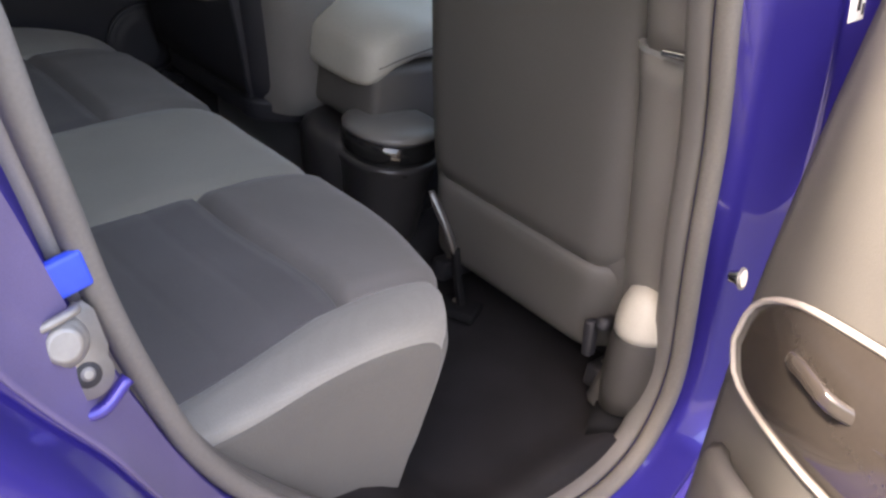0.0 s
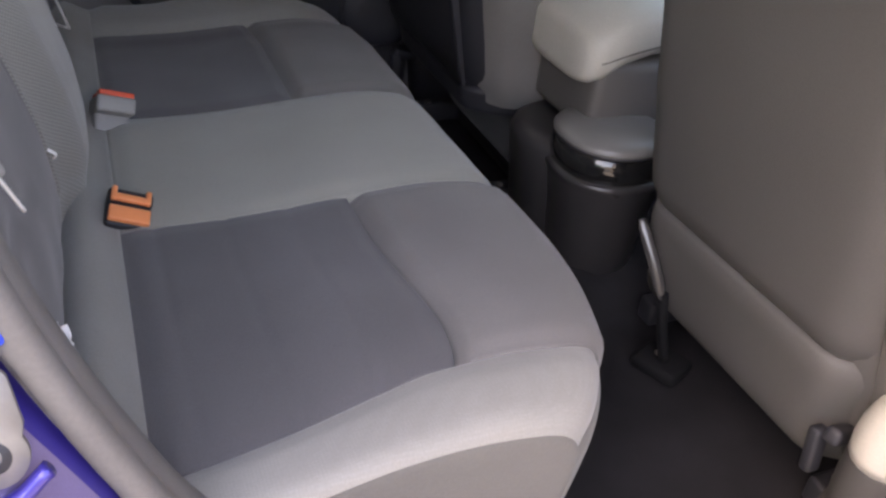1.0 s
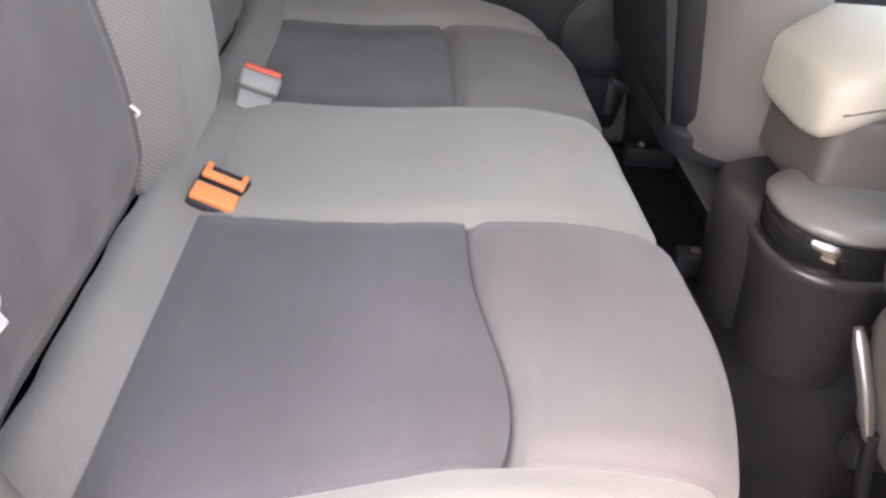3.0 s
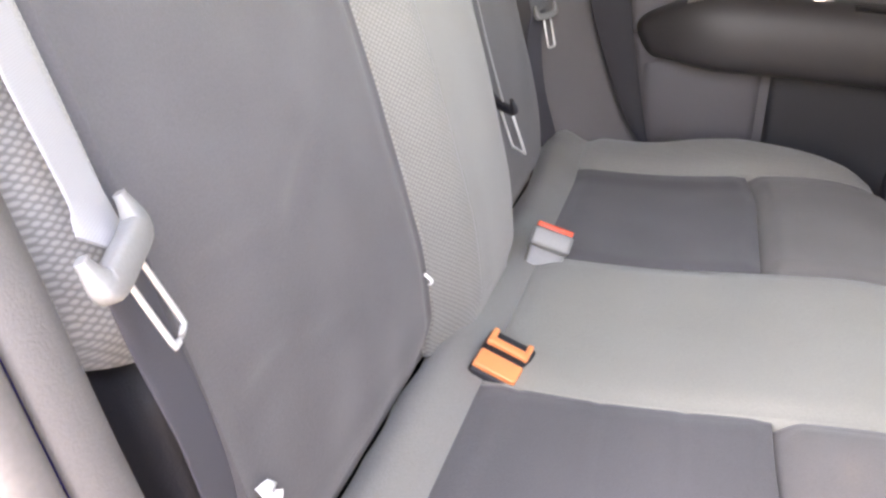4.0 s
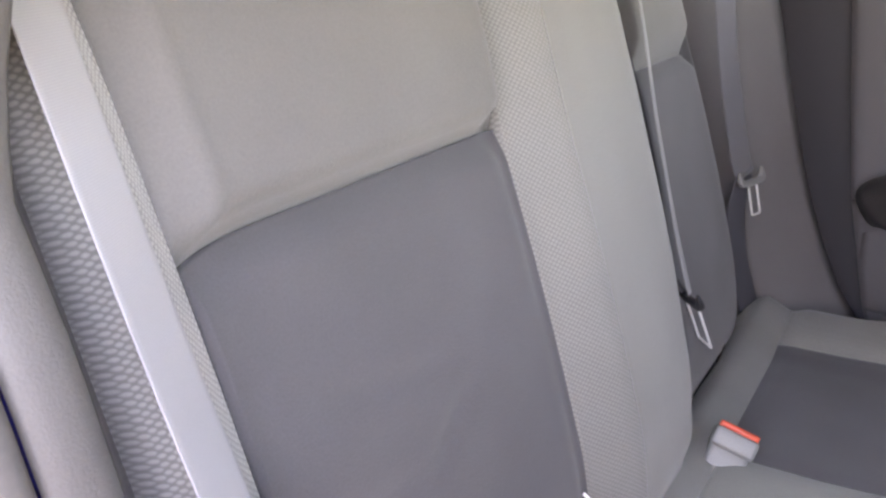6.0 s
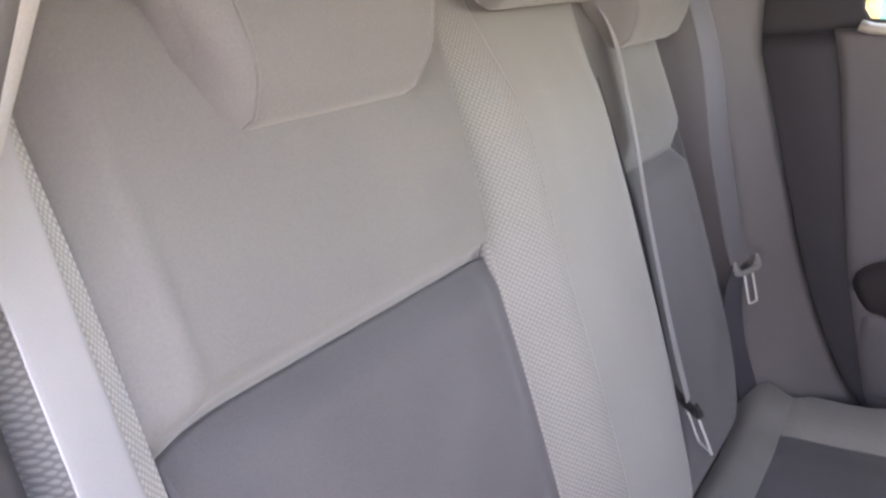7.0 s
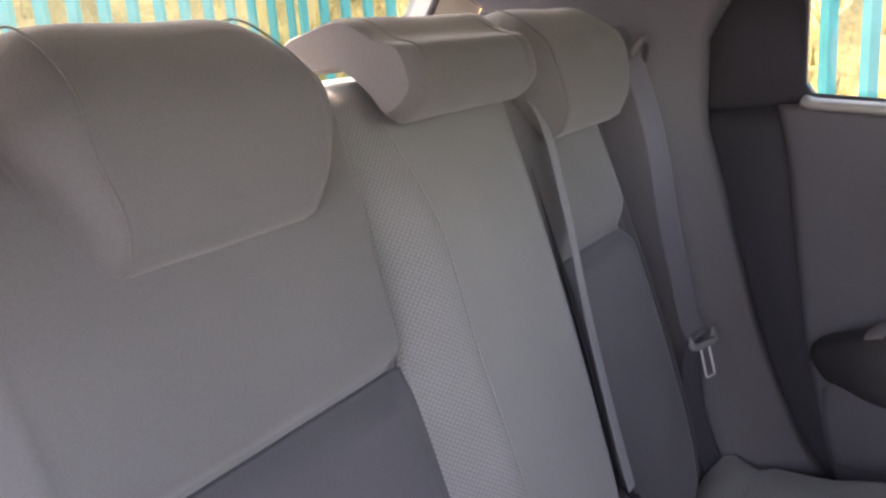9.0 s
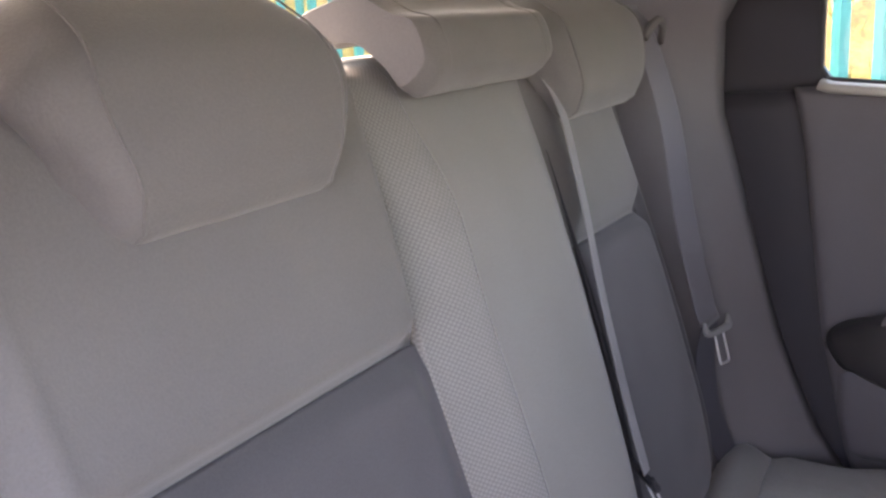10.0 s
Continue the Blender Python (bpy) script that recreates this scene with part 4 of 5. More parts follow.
def head_restraint(cx, w, label, z0=1.225, z1=1.385, under=0.105, flare=0.22, boxy=0.0, shoulder=0.0):
    """A comma-shaped restraint hooked over the top of the backrest."""
    h = thing("head_restraint", (cx, 0.66, z0), label, "head restraint", "rear head restraints")
    sec = spline([(0, 0.612, z0 + 0.012), (0, 0.600, 0.69 * z0 + 0.31 * z1), (0, 0.612, 0.31 * z0 + 0.69 * z1), (0, 0.640, z1 - 0.02), (0, 0.680, z1), (0, 0.725, z1 - 0.008), (0, 0.755, 0.65 * z1 + 0.35 * (z0 + under)), (0, 0.758, 0.35 * z1 + 0.65 * (z0 + under)),
                  (0, 0.735, z0 + under), (0, 0.69, z0 + under), (0, 0.664, z0 + min(0.05, under - 0.016)), (0, 0.648, z0 + min(0.02, under - 0.02)), (0, 0.632, z0 + 0.002), (0, 0.612, z0 + 0.012)], 56)[:-1]
    mid = Vector((0, 0.672, (z0 + z1) / 2 + 0.025))
    def wide(z):
        return 1 + flare * smoothstep((z - z0 - 0.01) / 0.10) - shoulder * smoothstep((z - z1 + 0.085) / 0.085)

    loops = []
    for k in range(45):
        t = math.sin(math.pi / 2 * (-1 + 2 * k / 44))
        e = max(0.0, (abs(t) - 0.45 - 0.40 * boxy) / (0.55 - 0.40 * boxy))
        high = 1 - (0.40 - 0.24 * boxy) * e ** 2.6
        low = 1 - (0.30 - 0.14 * boxy) * max(0.0, (abs(t) - 0.72 - 0.13 * boxy) / (0.28 - 0.13 * boxy)) ** 2.2
        deep = 1 - (0.34 - 0.22 * boxy) * max(0.0, (abs(t) - 0.70 - 0.14 * boxy) / (0.30 - 0.14 * boxy)) ** 2.2
        x = t * w / 2
        loop = []
        for p in sec:
            c = p - mid
            q = Vector((0, mid.y + c.y * deep, mid.z + c.z * (high if c.z > 0 else low)))
            loop.append(Vector((cx + x * wide(p.z), q.y, q.z + 0.0012 * noise.noise((p.y * 20, p.z * 20, x * 20)))))
        loops.append(loop)
    for grow in () if boxy else (0.88, 0.62, 0.30):
        for side, edge in ((-1, loops[0] if grow == 0.88 else first), (1, loops[-1] if grow == 0.88 else last)):
            hub = sum(edge, Vector()) / len(edge)
            made = [hub.lerp(p, grow if grow == 0.88 else grow * 1.1) + Vector((side * (0.006 if grow == 0.88 else 0.004), 0, 0)) for p in edge]
            if side < 0:
                first = made
                loops.insert(0, made)
            else:
                last = made
                loops.append(made)
    part("pad", rings(loops), DIMKNIT, h)
    for s in (-1, 1):
        x = cx + s * w * 0.385
        path = [Vector((cx + (x - cx) * wide(p.z), mid.y + (p.y - mid.y) * 0.992, mid.z + (p.z - mid.z) * 0.992)) for p in sec]
        part("piping", sweep(path, oval(0.0013, 0.0009, 8), (1, 0, 0), True), DIMKNIT, h, "sewn seam cord")
        part("post", sweep(spline([(cx + s * w * 0.22, 0.70, 1.25), (cx + s * w * 0.22, 0.704, 1.34)], 4), oval(0.006, 0.006, 10), (1, 0, 0)), CHROME, h, "steel support post")
    return h


head_restraint(-0.264, 0.222, "large grey fabric comma-shaped rear head restraint on the backrest", shoulder=0.14)
head_restraint(0.080, 0.250, "grey fabric comma-shaped rear head restraint over the middle seat", 1.284, 1.382, 0.050, 0.0, 1.0)
head_restraint(0.378, 0.255, "grey fabric comma-shaped rear head restraint by the dark pillar")


# ---- belts and buckles ----
def buckle(o, wide, face, label, front, far=False):
    """A belt buckle: o its face's middle, wide the way across, face the way its button looks."""
    m = frame_axes(o, wide, Vector(face).cross(Vector(wide))) @ Matrix.Scale(1.08, 4)
    b = thing("belt_buckle", o, label, "belt buckle", "rear belt buckles")
    part("housing", merge(box((0.048, 0.056, 0.022), m @ pose(0, 0, -0.013), 0.005, 3), box((0.044, 0.030, 0.04), m @ pose(0, 0.008, -0.036), 0.006, 3)), TRIMBLACK if not far else GREYPLASTIC, b)
    part("button", box((0.043, 0.021, 0.007), m @ pose(0, -0.0155, 0.001), 0.002, 2), front, b, "orange press button")
    part("slot_frame", merge(box((0.040, 0.009, 0.006), m @ pose(0, 0.010, 0.001), 0.002, 2), box((0.006, 0.020, 0.006), m @ pose(-0.018, 0.015, 0.001), 0.002, 2), box((0.006, 0.020, 0.006), m @ pose(0.018, 0.015, 0.001), 0.002, 2)), front, b, "orange frame of the tongue slot")
    part("stalk", ribbon([m @ Vector((0, 0.008, -0.07)), m @ Vector((0, 0.012, -0.10)), m @ Vector((0, 0.02, -0.13))], 0.04, 0.006, tuple(m.to_3x3().col[0]), 8), WEBDARK, b)
    return b


buckle((-0.104, 0.420, 0.661), (-0.10, -0.94, -0.31), (-0.26, -0.27, 0.93), "black belt buckle with bright orange button on the cushion", ORANGE)
buckle((0.166, 0.420, 0.680), (0.06, -0.95, -0.28), (0.55, -0.20, 0.80), "grey belt buckle with red button edge on the cushion", RED, True)


def tongue(m, label_parent, metal_len=0.045, width=0.026, head=(0.066, 0.024, 0.014), headmat=None):
    """The belt's latch plate: a plastic head with a bright metal loop below it."""
    w = head[0] / 2
    arm = spline([m @ Vector(p) for p in ((-w, 0.017, 0), (-w + 0.001, 0.006, 0), (-w + 0.006, -0.001, 0), (0, -0.002, 0), (w - 0.006, -0.001, 0), (w - 0.001, 0.006, 0), (w, 0.017, 0))], 40)
    part("latch_head", sweep(arm, oval(head[2] * 0.5, head[1] * 0.42, 14, 4), tuple(m.to_3x3().col[2]), False, lambda t: 0.45 + 0.55 * smoothstep(min(t, 1 - t) / 0.22)), headmat or GREYPLASTIC, label_parent, "grey plastic latch head")
    path = [(-width / 2, -0.008), (-width / 2, -metal_len), (-width / 2 + 0.003, -metal_len - 0.004), (width / 2 - 0.003, -metal_len - 0.004), (width / 2, -metal_len), (width / 2, -0.008)]
    part("tongue", sweep(spline([m @ Vector((x, y, 0)) for x, y in path], 30), oval(0.0017, 0.0014, 8, 3), tuple(m.to_3x3().col[0])), POLISHED, label_parent, "bright metal tongue")


nb = thing("seat_belt", (-0.56, 0.50, 0.66), "pale grey seat belt against the backrest bolster, latch unfastened", "seat belt", "rear seat belts")
part("webbing", ribbon([(-0.500, 0.656, 1.37), (-0.507, 0.632, 1.30), (-0.509, 0.606, 1.215), (-0.509, 0.579, 1.13), (-0.506, 0.553, 1.04), (-0.505, 0.530, 0.975), (-0.515, 0.514, 0.957)], 0.044, 0.0016, (0.90, 0.43, 0), 44), WEB, nb)
part("lower_webbing", ribbon([(-0.515, 0.512, 0.957), (-0.498, 0.515, 0.90), (-0.486, 0.505, 0.83), (-0.486, 0.495, 0.76), (-0.50, 0.492, 0.67)], 0.047, 0.0016, (0.94, 0.3, 0), 30), WEBDARK, nb, "lower webbing, shade put into its colour")
tongue(frame_axes((-0.520, 0.504, 0.958), (0.93, 0.36, 0.10), (-0.10, 0.35, 0.93)), nb, 0.046, 0.020, (0.060, 0.019, 0.012))
part("outlet", box((0.02, 0.07, 0.03), pose(-0.515, 0.672, 1.378, -20, 8, 0), 0.006, 3), TRIM, nb, "plastic belt outlet on the pillar")

cb = thing("seat_belt", (0.17, 0.50, 0.70), "narrow grey centre seat belt lying against the backrest edge", "seat belt", "rear seat belts")
part("webbing", ribbon([(0.262, 0.69, 1.330), (0.256, 0.630, 1.262), (0.235, 0.592, 1.16), (0.206, 0.556, 1.04), (0.182, 0.518, 0.92), (0.164, 0.490, 0.845)], 0.041, 0.0016, (0.95, 0.30, 0.1), 36), WEBMID, cb)
tongue(frame_axes((0.156, 0.486, 0.842), (0.62, 0.70, 0.05), (-0.12, 0.42, 0.88)), cb, 0.062, 0.026, (0.044, 0.014, 0.008), TRIMBLACK)

fb = thing("seat_belt", (0.5, 0.55, 0.68), "seat belt hanging beside the far pillar, dimmed in colour, latch unfastened", "seat belt", "rear seat belts")
part("webbing", ribbon([(0.570, 0.66, 1.36), (0.546, 0.622, 1.315), (0.527, 0.580, 1.20), (0.522, 0.556, 1.06), (0.528, 0.530, 0.93), (0.535, 0.520, 0.891)], 0.044, 0.0016, (0.9, -0.4, 0), 36), WEBDIM, fb)
part("lower_webbing", ribbon([(0.535, 0.522, 0.891), (0.532, 0.528, 0.84), (0.52, 0.515, 0.76), (0.555, 0.495, 0.66)], 0.047, 0.0016, (0.9, -0.3, 0.1), 24), WEBDARK, fb, "lower webbing, shade put into its colour")
tongue(frame_axes((0.536, 0.510, 0.885), (0.93, -0.35, 0.02), (0, 0.25, 0.97)), fb, 0.047, 0.020, (0.056, 0.012, 0.010))
part("guide", sweep(spline([(0.515, 0.612, 1.312), (0.53, 0.60, 1.335), (0.56, 0.60, 1.33), (0.58, 0.61, 1.305)], 14), oval(0.006, 0.005, 10), (0, 0, 1)), TRIM, fb, "pale plastic belt guide")

tag = thing("fabric_tag", (-0.41, 0.505, 0.70), "curled white sewn label at the foot of the backrest", "label")
part("loop", ribbon([(-0.456, 0.491, 0.766), (-0.446, 0.487, 0.766), (-0.456, 0.483, 0.757), (-0.444, 0.483, 0.748), (-0.456, 0.487, 0.744)], 0.011, 0.001, (0.5, 0.6, 0.4), 24), WHITE, tag)
tag2 = thing("fabric_tag", (-0.128, 0.497, 0.74), "tiny white label on the backrest side seam", "label")
part("loop", ribbon([(-0.130, 0.494, 0.756), (-0.129, 0.487, 0.749), (-0.129, 0.490, 0.744)], 0.0035, 0.001, (0.7, -0.7, 0), 8), WHITE, tag2)


# ---- front seats and console ----
def front_seat(cx, y0, label, back=None, foot=0.475, side_mat=None):
    """A front seat seen from behind: vinyl back with a lower flap, cushion and rails below."""
    s = thing("front_seat", (cx, y0 - 0.2, 0.38), label, "car seat", "front seats")

    def surf(z0, z1, puffy=0.0):
        def f(u, v):
            z = z0 + (z1 - z0) * v
            w = 0.225 + 0.018 * smoothstep((z - 0.5) / 0.3) - 0.06 * smoothstep((z - 1.0) / 0.25)
            y = y0 + 0.19 * (z - 0.55)
            x = cx + w * u
            return Vector((x, y - 0.10 * max(0, abs(u) - 0.70) ** 1.6 / 0.146 - 0.012 + puffy, z))
        return f
    part("back_panel", padded(flipped_u(surf(0.63, 1.20)), -1, 1, 0, 1, 26, 26, 0.006, 0.06, 0.03, 0.006), back or SEATBACK, s)
    part("lower_flap", padded(flipped_u(surf(foot, 0.632, 0.003)), -0.99, 0.99, 0, 1, 26, 10, 0.004, 0.10, 0.02, 0.004), back or SEATBACK, s)
    body_loops = []
    for k in range(13):
        z = foot + 0.025 + (1.195 - foot) * k / 12
        w = 0.232 + 0.018 * smoothstep((z - 0.5) / 0.3) - 0.06 * smoothstep((z - 1.0) / 0.25)
        y = y0 + 0.19 * (z - 0.55) - 0.121
        body_loops.append([Vector((cx + a, y + b, z)) for a, b in oval(w, 0.10, 28, 3.8)])
    part("backrest", rings(body_loops), side_mat or SEATSIDE, s, "grey fabric front seat back")
    # Added box: blocks the lit floor from showing under the seat.
    part("underseat_block", box((0.40, 0.44, 0.17), pose(cx, y0 - 0.37, 0.47), 0.02, 2), TRIMBLACK, s, "black box added to keep the space under the seat dark")
    part("seat_pad", box((0.46, 0.46, 0.14), pose(cx, y0 - 0.36, 0.49), 0.05, 4), DARK, s, "grey fabric seat pad")
    for d in (-1, 1):
        rail = part("rail", box((0.035, 0.50, 0.04), pose(cx + d * 0.19, y0 - 0.30, 0.415), 0.006, 2), TRIMBLACK, s, "black seat rail")
        part("bolt", bolt_head(pose(cx + d * 0.19, y0 - 0.08, 0.435), 0.008, 0.005), TRIM, rail, "rail bolt")
    side = -1 if cx < 0 else 1
    if cx < 0:
        cover = part("side_cover", rings([[Vector((cx + side * 0.258 + side * a * sc, y0 - 0.05 + b * sc, z)) for a, b in oval(0.046, 0.066, 20)] for z, sc in ((0.42, 0.82), (0.46, 0.94), (0.52, 1.0), (0.555, 1.0), (0.566, 0.97))]), RECLINER, s, "grey plastic recliner cover")
        # The cover is one piece; its highlight is painted as this cream top.
        part("lit_top", rings([[Vector((cx + side * 0.258 + side * a * sc, y0 - 0.05 + b * sc, z)) for a, b in oval(0.047, 0.067, 20)] for z, sc in ((0.560, 0.98), (0.572, 1.0), (0.600, 0.97), (0.625, 0.82), (0.640, 0.55), (0.645, 0.2))]), BEIGE, cover, "pale cream top of the recliner, a painted highlight")
        part("rail_end", slab([(cx - 0.255, y0 + 0.040, 0.385), (cx - 0.230, y0 - 0.01, 0.385), (cx - 0.235, y0 - 0.10, 0.385), (cx - 0.280, y0 - 0.10, 0.385), (cx - 0.285, y0, 0.385)], (0, 0, 1), 0.028), SHADEBLACK, s, "black end of the seat rail")
    part("lever", merge(box((0.02, 0.05, 0.02), pose(cx + side * 0.205, y0 - 0.02, 0.545, 20, 0, 10), 0.006, 2), box((0.016, 0.02, 0.06), pose(cx + side * 0.195, y0 + 0.0, 0.52, 0, 8, 0), 0.005, 2)), TRIMBLACK, s, "black folding lever")
    return s


def flipped_u(surf):
    return lambda u, v: surf(-u, v)


front_seat(-0.370, -0.262, "brown-grey vinyl backed front seat before the open doorway", None, 0.475, SEATBACK)
far_seat = front_seat(0.400, -0.155, "grey front seat with dark back and map pocket, slid rearward", TRIMBLACK, 0.585)


def seat_face(x, z, proud=0.0):
    """The back of the far front seat."""
    return Vector((x, -0.155 + 0.19 * (z - 0.55) - 0.006 + proud, z))


def pocket_top(x):
    return 0.795 + 0.055 * (abs(x - 0.40) / 0.19) ** 2.2


part("map_pocket", rings([[seat_face(x, 0.64 + (pocket_top(x) - 0.64) * v, 0.006 + 0.010 * v) for v in np.linspace(0, 1, 9)] + [seat_face(x, 0.64 + (pocket_top(x) - 0.64) * v, 0.001) for v in np.linspace(1, 0, 9)] for x in np.linspace(0.21, 0.59, 22)]), TRIMBLACK, far_seat, "dark map pocket")
part("pocket_edge", sweep([seat_face(x, pocket_top(x), 0.014) for x in np.linspace(0.21, 0.59, 26)], oval(0.004, 0.004, 10), (0, 0, 1)), PILLAR, far_seat, "pale elastic edge of the pocket")
GLOSSRAIL = material("glossy_dark_plastic", (0.05, 0.048, 0.047), 0.16, spread=0.1, bump=0.0, coat=0.6)
conduit = thing("rail_conduit", (-0.18, -0.26, 0.5), "shiny dark plastic seat side rail beside the console", "seat rail")
part("strip", sweep(spline([(-0.200, -0.243, 0.608), (-0.226, -0.250, 0.572), (-0.248, -0.257, 0.537), (-0.262, -0.262, 0.508)], 20), oval(0.009, 0.005, 12), (0.5, 0.85, 0), False, lambda t: 0.6 + 0.4 * smoothstep(min(t, 1 - t) / 0.2)), GLOSSRAIL, conduit)
part("leg", sweep(spline([(-0.258, -0.266, 0.515), (-0.266, -0.274, 0.46), (-0.274, -0.288, 0.40)], 10), oval(0.008, 0.007, 12, 3), (1, 0, 0)), SHADEBLACK, conduit, "black rail leg")
foot = part("foot", box((0.075, 0.060, 0.022), pose(-0.268, -0.292, 0.386, 0, 0, 25), 0.008, 3), SHADEBLACK, conduit, "black rail foot")
part("bolt", bolt_head(pose(-0.258, -0.292, 0.396), 0.007, 0.005), STEEL, foot, "bright steel bolt")

con = thing("centre_console", (-0.02, -0.4, 0.42), "dark grey centre console with rounded glossy rear end and pale armrest", "centre console")
CC = Vector((-0.028, -0.288, 0))


def drum(rows, n=40, power=2.3):
    return rings([[Vector((CC.x + rx * c, CC.y + ry * s, z)) for c, s in [(math.copysign(abs(math.cos(t)) ** (2 / power), math.cos(t)), math.copysign(abs(math.sin(t)) ** (2 / power), math.sin(t))) for t in [2 * math.pi * i / n for i in range(n)]]] for rx, ry, z in rows])


part("drum", drum(((0.066, 0.066, 0.38), (0.072, 0.072, 0.46), (0.080, 0.080, 0.54), (0.088, 0.088, 0.585), (0.094, 0.094, 0.598), (0.093, 0.093, 0.605), (0.084, 0.084, 0.608))), CONSOLE, con)
part("shell", rings([[Vector((0.070 + a, -0.350 + b, z)) for a, b in oval(rx, ry, 36, 2.6)] for rx, ry, z in ((0.090, 0.150, 0.39), (0.095, 0.156, 0.48), (0.103, 0.166, 0.57), (0.106, 0.170, 0.606), (0.102, 0.165, 0.622), (0.090, 0.150, 0.630), (0.06, 0.12, 0.629))]), CONSOLE, con, "rounded flared side")
part("gloss_band", drum(((0.078, 0.078, 0.600), (0.086, 0.086, 0.603), (0.089, 0.089, 0.622), (0.087, 0.087, 0.645), (0.082, 0.082, 0.649))), GLOSS, con, "gloss black band")
part("lid_joint", drum(((0.080, 0.080, 0.646), (0.0865, 0.0865, 0.648), (0.0865, 0.0865, 0.652), (0.080, 0.080, 0.653))), TRIMBLACK, con, "dark joint under the lid")
part("lid", drum(((0.080, 0.080, 0.650), (0.087, 0.087, 0.652), (0.088, 0.088, 0.656), (0.083, 0.083, 0.664), (0.066, 0.066, 0.672), (0.03, 0.03, 0.676))), LIDGREY, con, "pale grey domed top")
part("tunnel_cover", box((0.22, 0.75, 0.20), pose(-0.01, -0.86, 0.53), 0.03, 4), TRIMBLACK, con)
part("armrest_block", box((0.185, 0.300, 0.120), pose(0.072, -0.398, 0.700), 0.018, 3), ARMBROWN, con, "brown-grey armrest support")


def pad_loop(y, grow):
    """A slice of the armrest pad, whose underside arches up behind its rear lip."""
    back = -0.226 - y
    low = 0.718 + 0.044 * smoothstep(back / 0.11)
    high = 0.812 + 0.036 * smoothstep(back / 0.07)
    mid, half = (low + high) / 2, (high - low) / 2
    return [Vector((0.078 + a * grow, y, mid + b * grow)) for a, b in oval(0.108, half, 32, 3.4)]


pad = part("armrest_pad", rings([pad_loop(y, g) for y, g in ((-0.224, 0.55), (-0.226, 0.78), (-0.231, 0.90), (-0.240, 0.97), (-0.255, 1.0), (-0.29, 1.0), (-0.34, 1.0), (-0.40, 1.0), (-0.48, 1.0), (-0.54, 0.99), (-0.56, 0.93), (-0.57, 0.75))]), BEIGE, con, "pale rounded armrest pad")
part("seam", sweep(spline([(-0.0285, -0.245, 0.766), (-0.030, -0.32, 0.785), (-0.030, -0.42, 0.80), (-0.029, -0.54, 0.80)], 24), oval(0.0015, 0.0012, 8), (1, 0, 0)), ARMBROWN, pad, "sewn seam")


# ---- outside ----
solo("ground", box((400, 400, 0.2), pose(0, 0, -0.1), 0), ASPHALT, "grey worn and dusty asphalt yard", "ground", kind="structure", smooth=False)


# Unseen wall, added to hold back low sky outside the doorway.
added_wall = thing("added_wall", (-4.6, 0, 0), "plain grey unseen wall added to block low sky beyond the open door", "wall", kind="structure")
part("plaster_coat", box((0.22, 14, 1.68), pose(-4.6, 0, 0.83), 0.01, 2), CONCRETE, added_wall)
part("coping", box((0.30, 14, 0.08), pose(-4.6, 0, 1.71), 0.012, 2), CONCRETE, added_wall)


def palisade(label, a, b, n):
    """A steel palisade fence from a to b with n pales."""
    f = thing("palisade_fence", a, label, "fence", "yard fences")
    a, b = Vector(a), Vector(b)
    d = (b - a).normalized()
    out = Vector((-d.y, d.x, 0))
    for z in (0.45, 1.75):
        part("rail", sweep([a + Vector((0, 0, z)), b + Vector((0, 0, z))], [(-0.02, -0.02), (0.02, -0.02), (0.02, 0.02), (-0.02, 0.02)], tuple(out)), TEAL, f, smooth=False)
    me = None
    for k in range(n):
        p = a.lerp(b, (k + 0.5) / n)
        m = frame_axes(p, d, (0, 0, 1))
        if me is None:
            prof = [(-0.035, 0.0), (-0.022, 0.0), (-0.012, 0.012), (0.012, 0.012), (0.022, 0.0), (0.035, 0.0), (0.035, 0.004), (0.0, 0.018), (-0.035, 0.004)]
            lo = [Vector((x, 0.05, y + 0.026)) for x, y in prof]
            hi = [Vector((x, 2.25 + 0.08 * (1 - abs(x) / 0.035), y + 0.026)) for x, y in prof]
            me = finish(rings([lo, hi]), "pale", TEAL, False)
        ob = new("pale", me)
        ob.parent = f
        ob.matrix_parent_inverse = Matrix.Translation(f.location).inverted()
        ob.matrix_basis = m
    return f


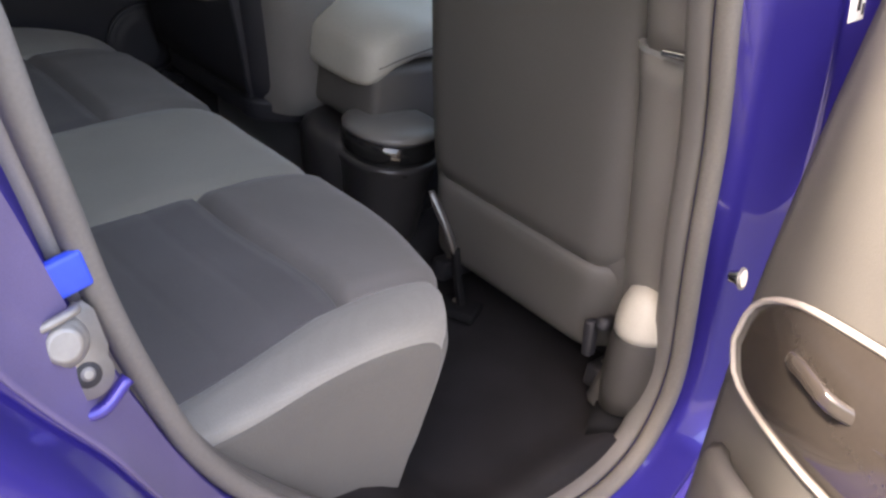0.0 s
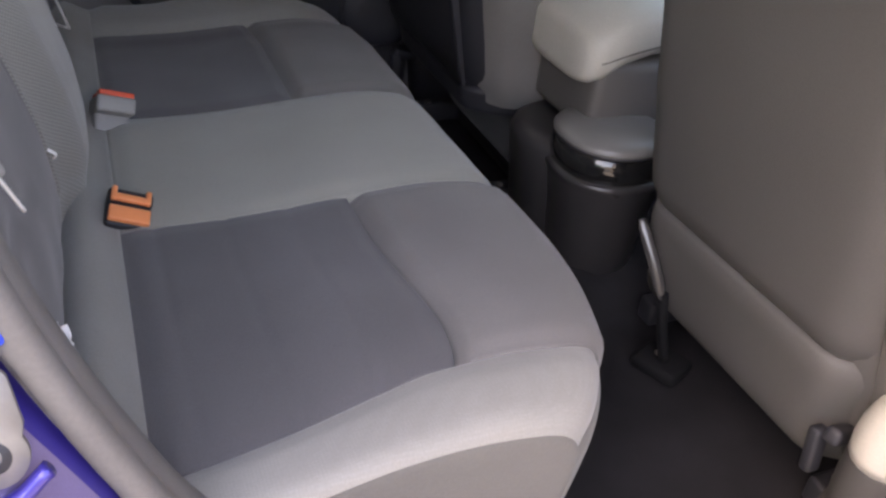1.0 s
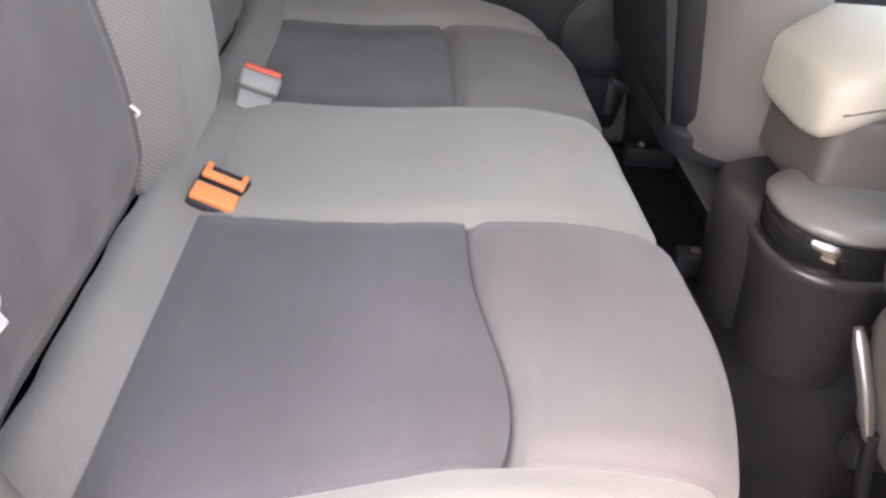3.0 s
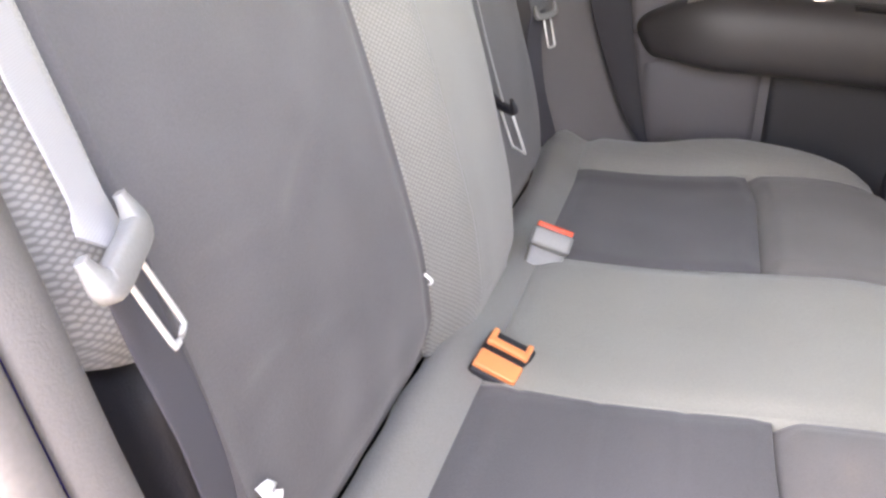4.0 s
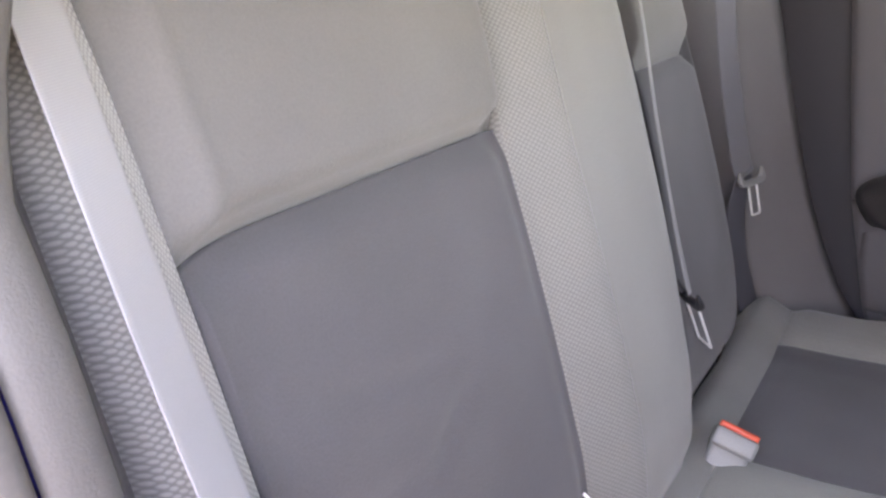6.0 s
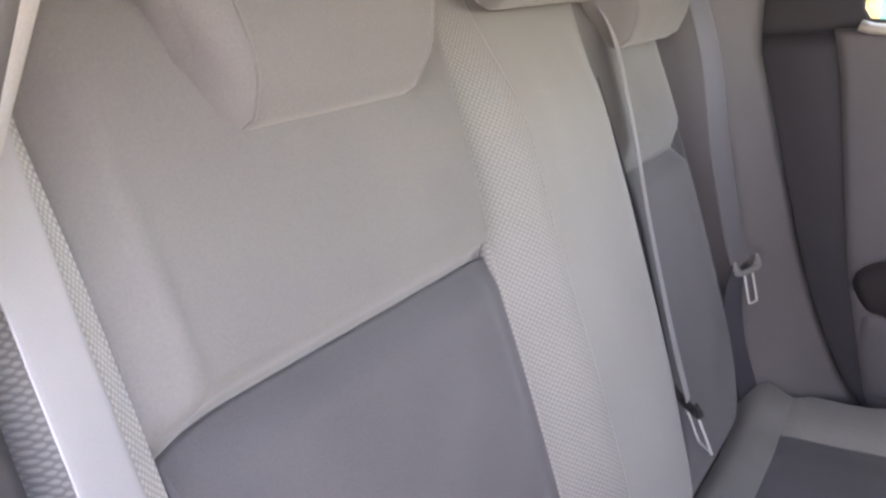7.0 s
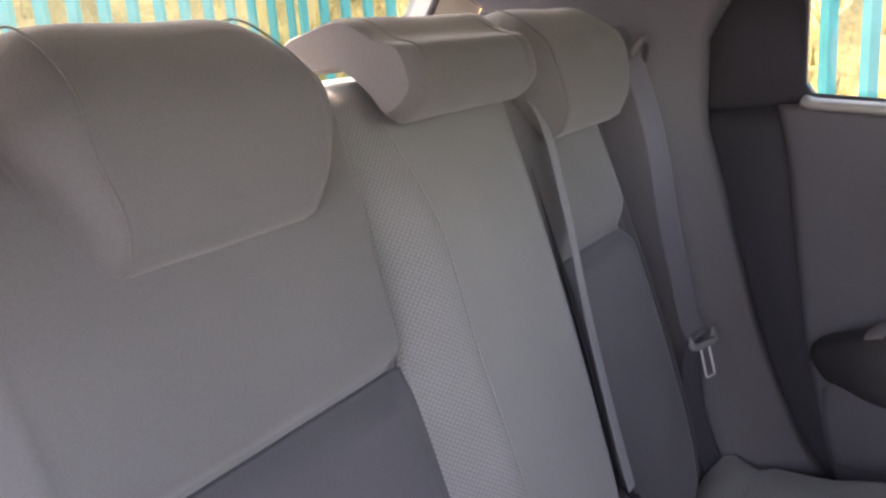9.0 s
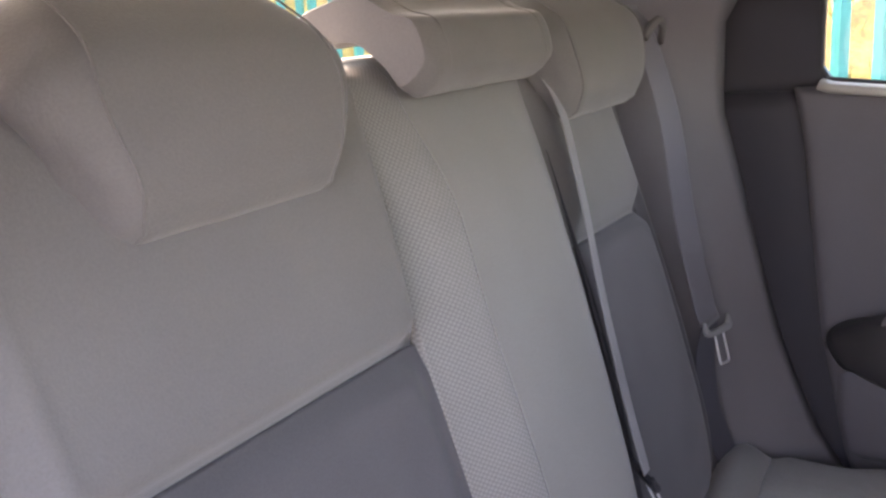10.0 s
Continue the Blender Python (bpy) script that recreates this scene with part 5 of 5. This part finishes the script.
palisade("teal painted steel palisade fence behind the car", (-4.6, 3.6, 0), (3.2, 3.6, 0), 50)
palisade("teal painted steel palisade fence along the far side", (3.2, 3.6, 0), (3.2, -3.4, 0), 45)


def bank():
    """Dry straw-coloured bank of grass beyond the fence: an uneven slope covered in blades."""
    rng = random.Random(4)
    verts, faces = [], []
    nu, nv = 90, 14
    line = [Vector((-7, 4.2, 0)), Vector((2.6, 4.2, 0)), Vector((3.8, 3.2, 0)), Vector((3.9, -6, 0))]
    path = []
    tot = [0.0]
    for p, q in zip(line, line[1:]):
        tot.append(tot[-1] + (q - p).length)
    for i in range(nu + 1):
        s = tot[-1] * i / nu
        k = max(j for j in range(len(line) - 1) if tot[j] <= s + 1e-9)
        p = line[k].lerp(line[k + 1], (s - tot[k]) / (tot[k + 1] - tot[k]))
        o = (p - Vector((-1, 0, 0))).normalized()
        path.append((p, o))
    for p, o in path:
        for j in range(nv + 1):
            t = j / nv
            q = p + o * (2.2 * t) + Vector((0, 0, 3.0 * t ** 0.7))
            q += Vector((noise.noise(q * 1.3), noise.noise(q * 1.3 + Vector((5, 1, 2))), noise.noise(q * 1.7))) * 0.16
            verts.append(q)
    for i in range(nu):
        for j in range(nv):
            a = i * (nv + 1) + j
            faces.append((a, a + 1, a + nv + 2, a + nv + 1))
    for k in range(9000):
        i = rng.randrange(nu)
        j = rng.randrange(nv)
        a, b = verts[i * (nv + 1) + j], verts[(i + 1) * (nv + 1) + j + 1]
        p = a.lerp(b, rng.random())
        p = p + Vector((rng.uniform(-.1, .1), rng.uniform(-.1, .1), 0))
        h, w = rng.uniform(0.08, 0.22), rng.uniform(0.008, 0.02)
        an = rng.uniform(0, 6.28)
        s = Vector((math.cos(an), math.sin(an), 0)) * w
        lean = Vector((rng.uniform(-.5, .5), rng.uniform(-.5, .5), 1)).normalized() * h
        n0 = len(verts)
        verts += [p - s, p + s, p + lean]
        faces.append((n0, n0 + 1, n0 + 2))
    me = bpy.data.meshes.new("grass_bank")
    me.from_pydata(verts, [], faces)
    me.materials.append(STRAW)
    return me


tagged(new("grass_bank", bank()), "straw-yellow dry grass bank behind the fence", "grass bank", kind="stuff")
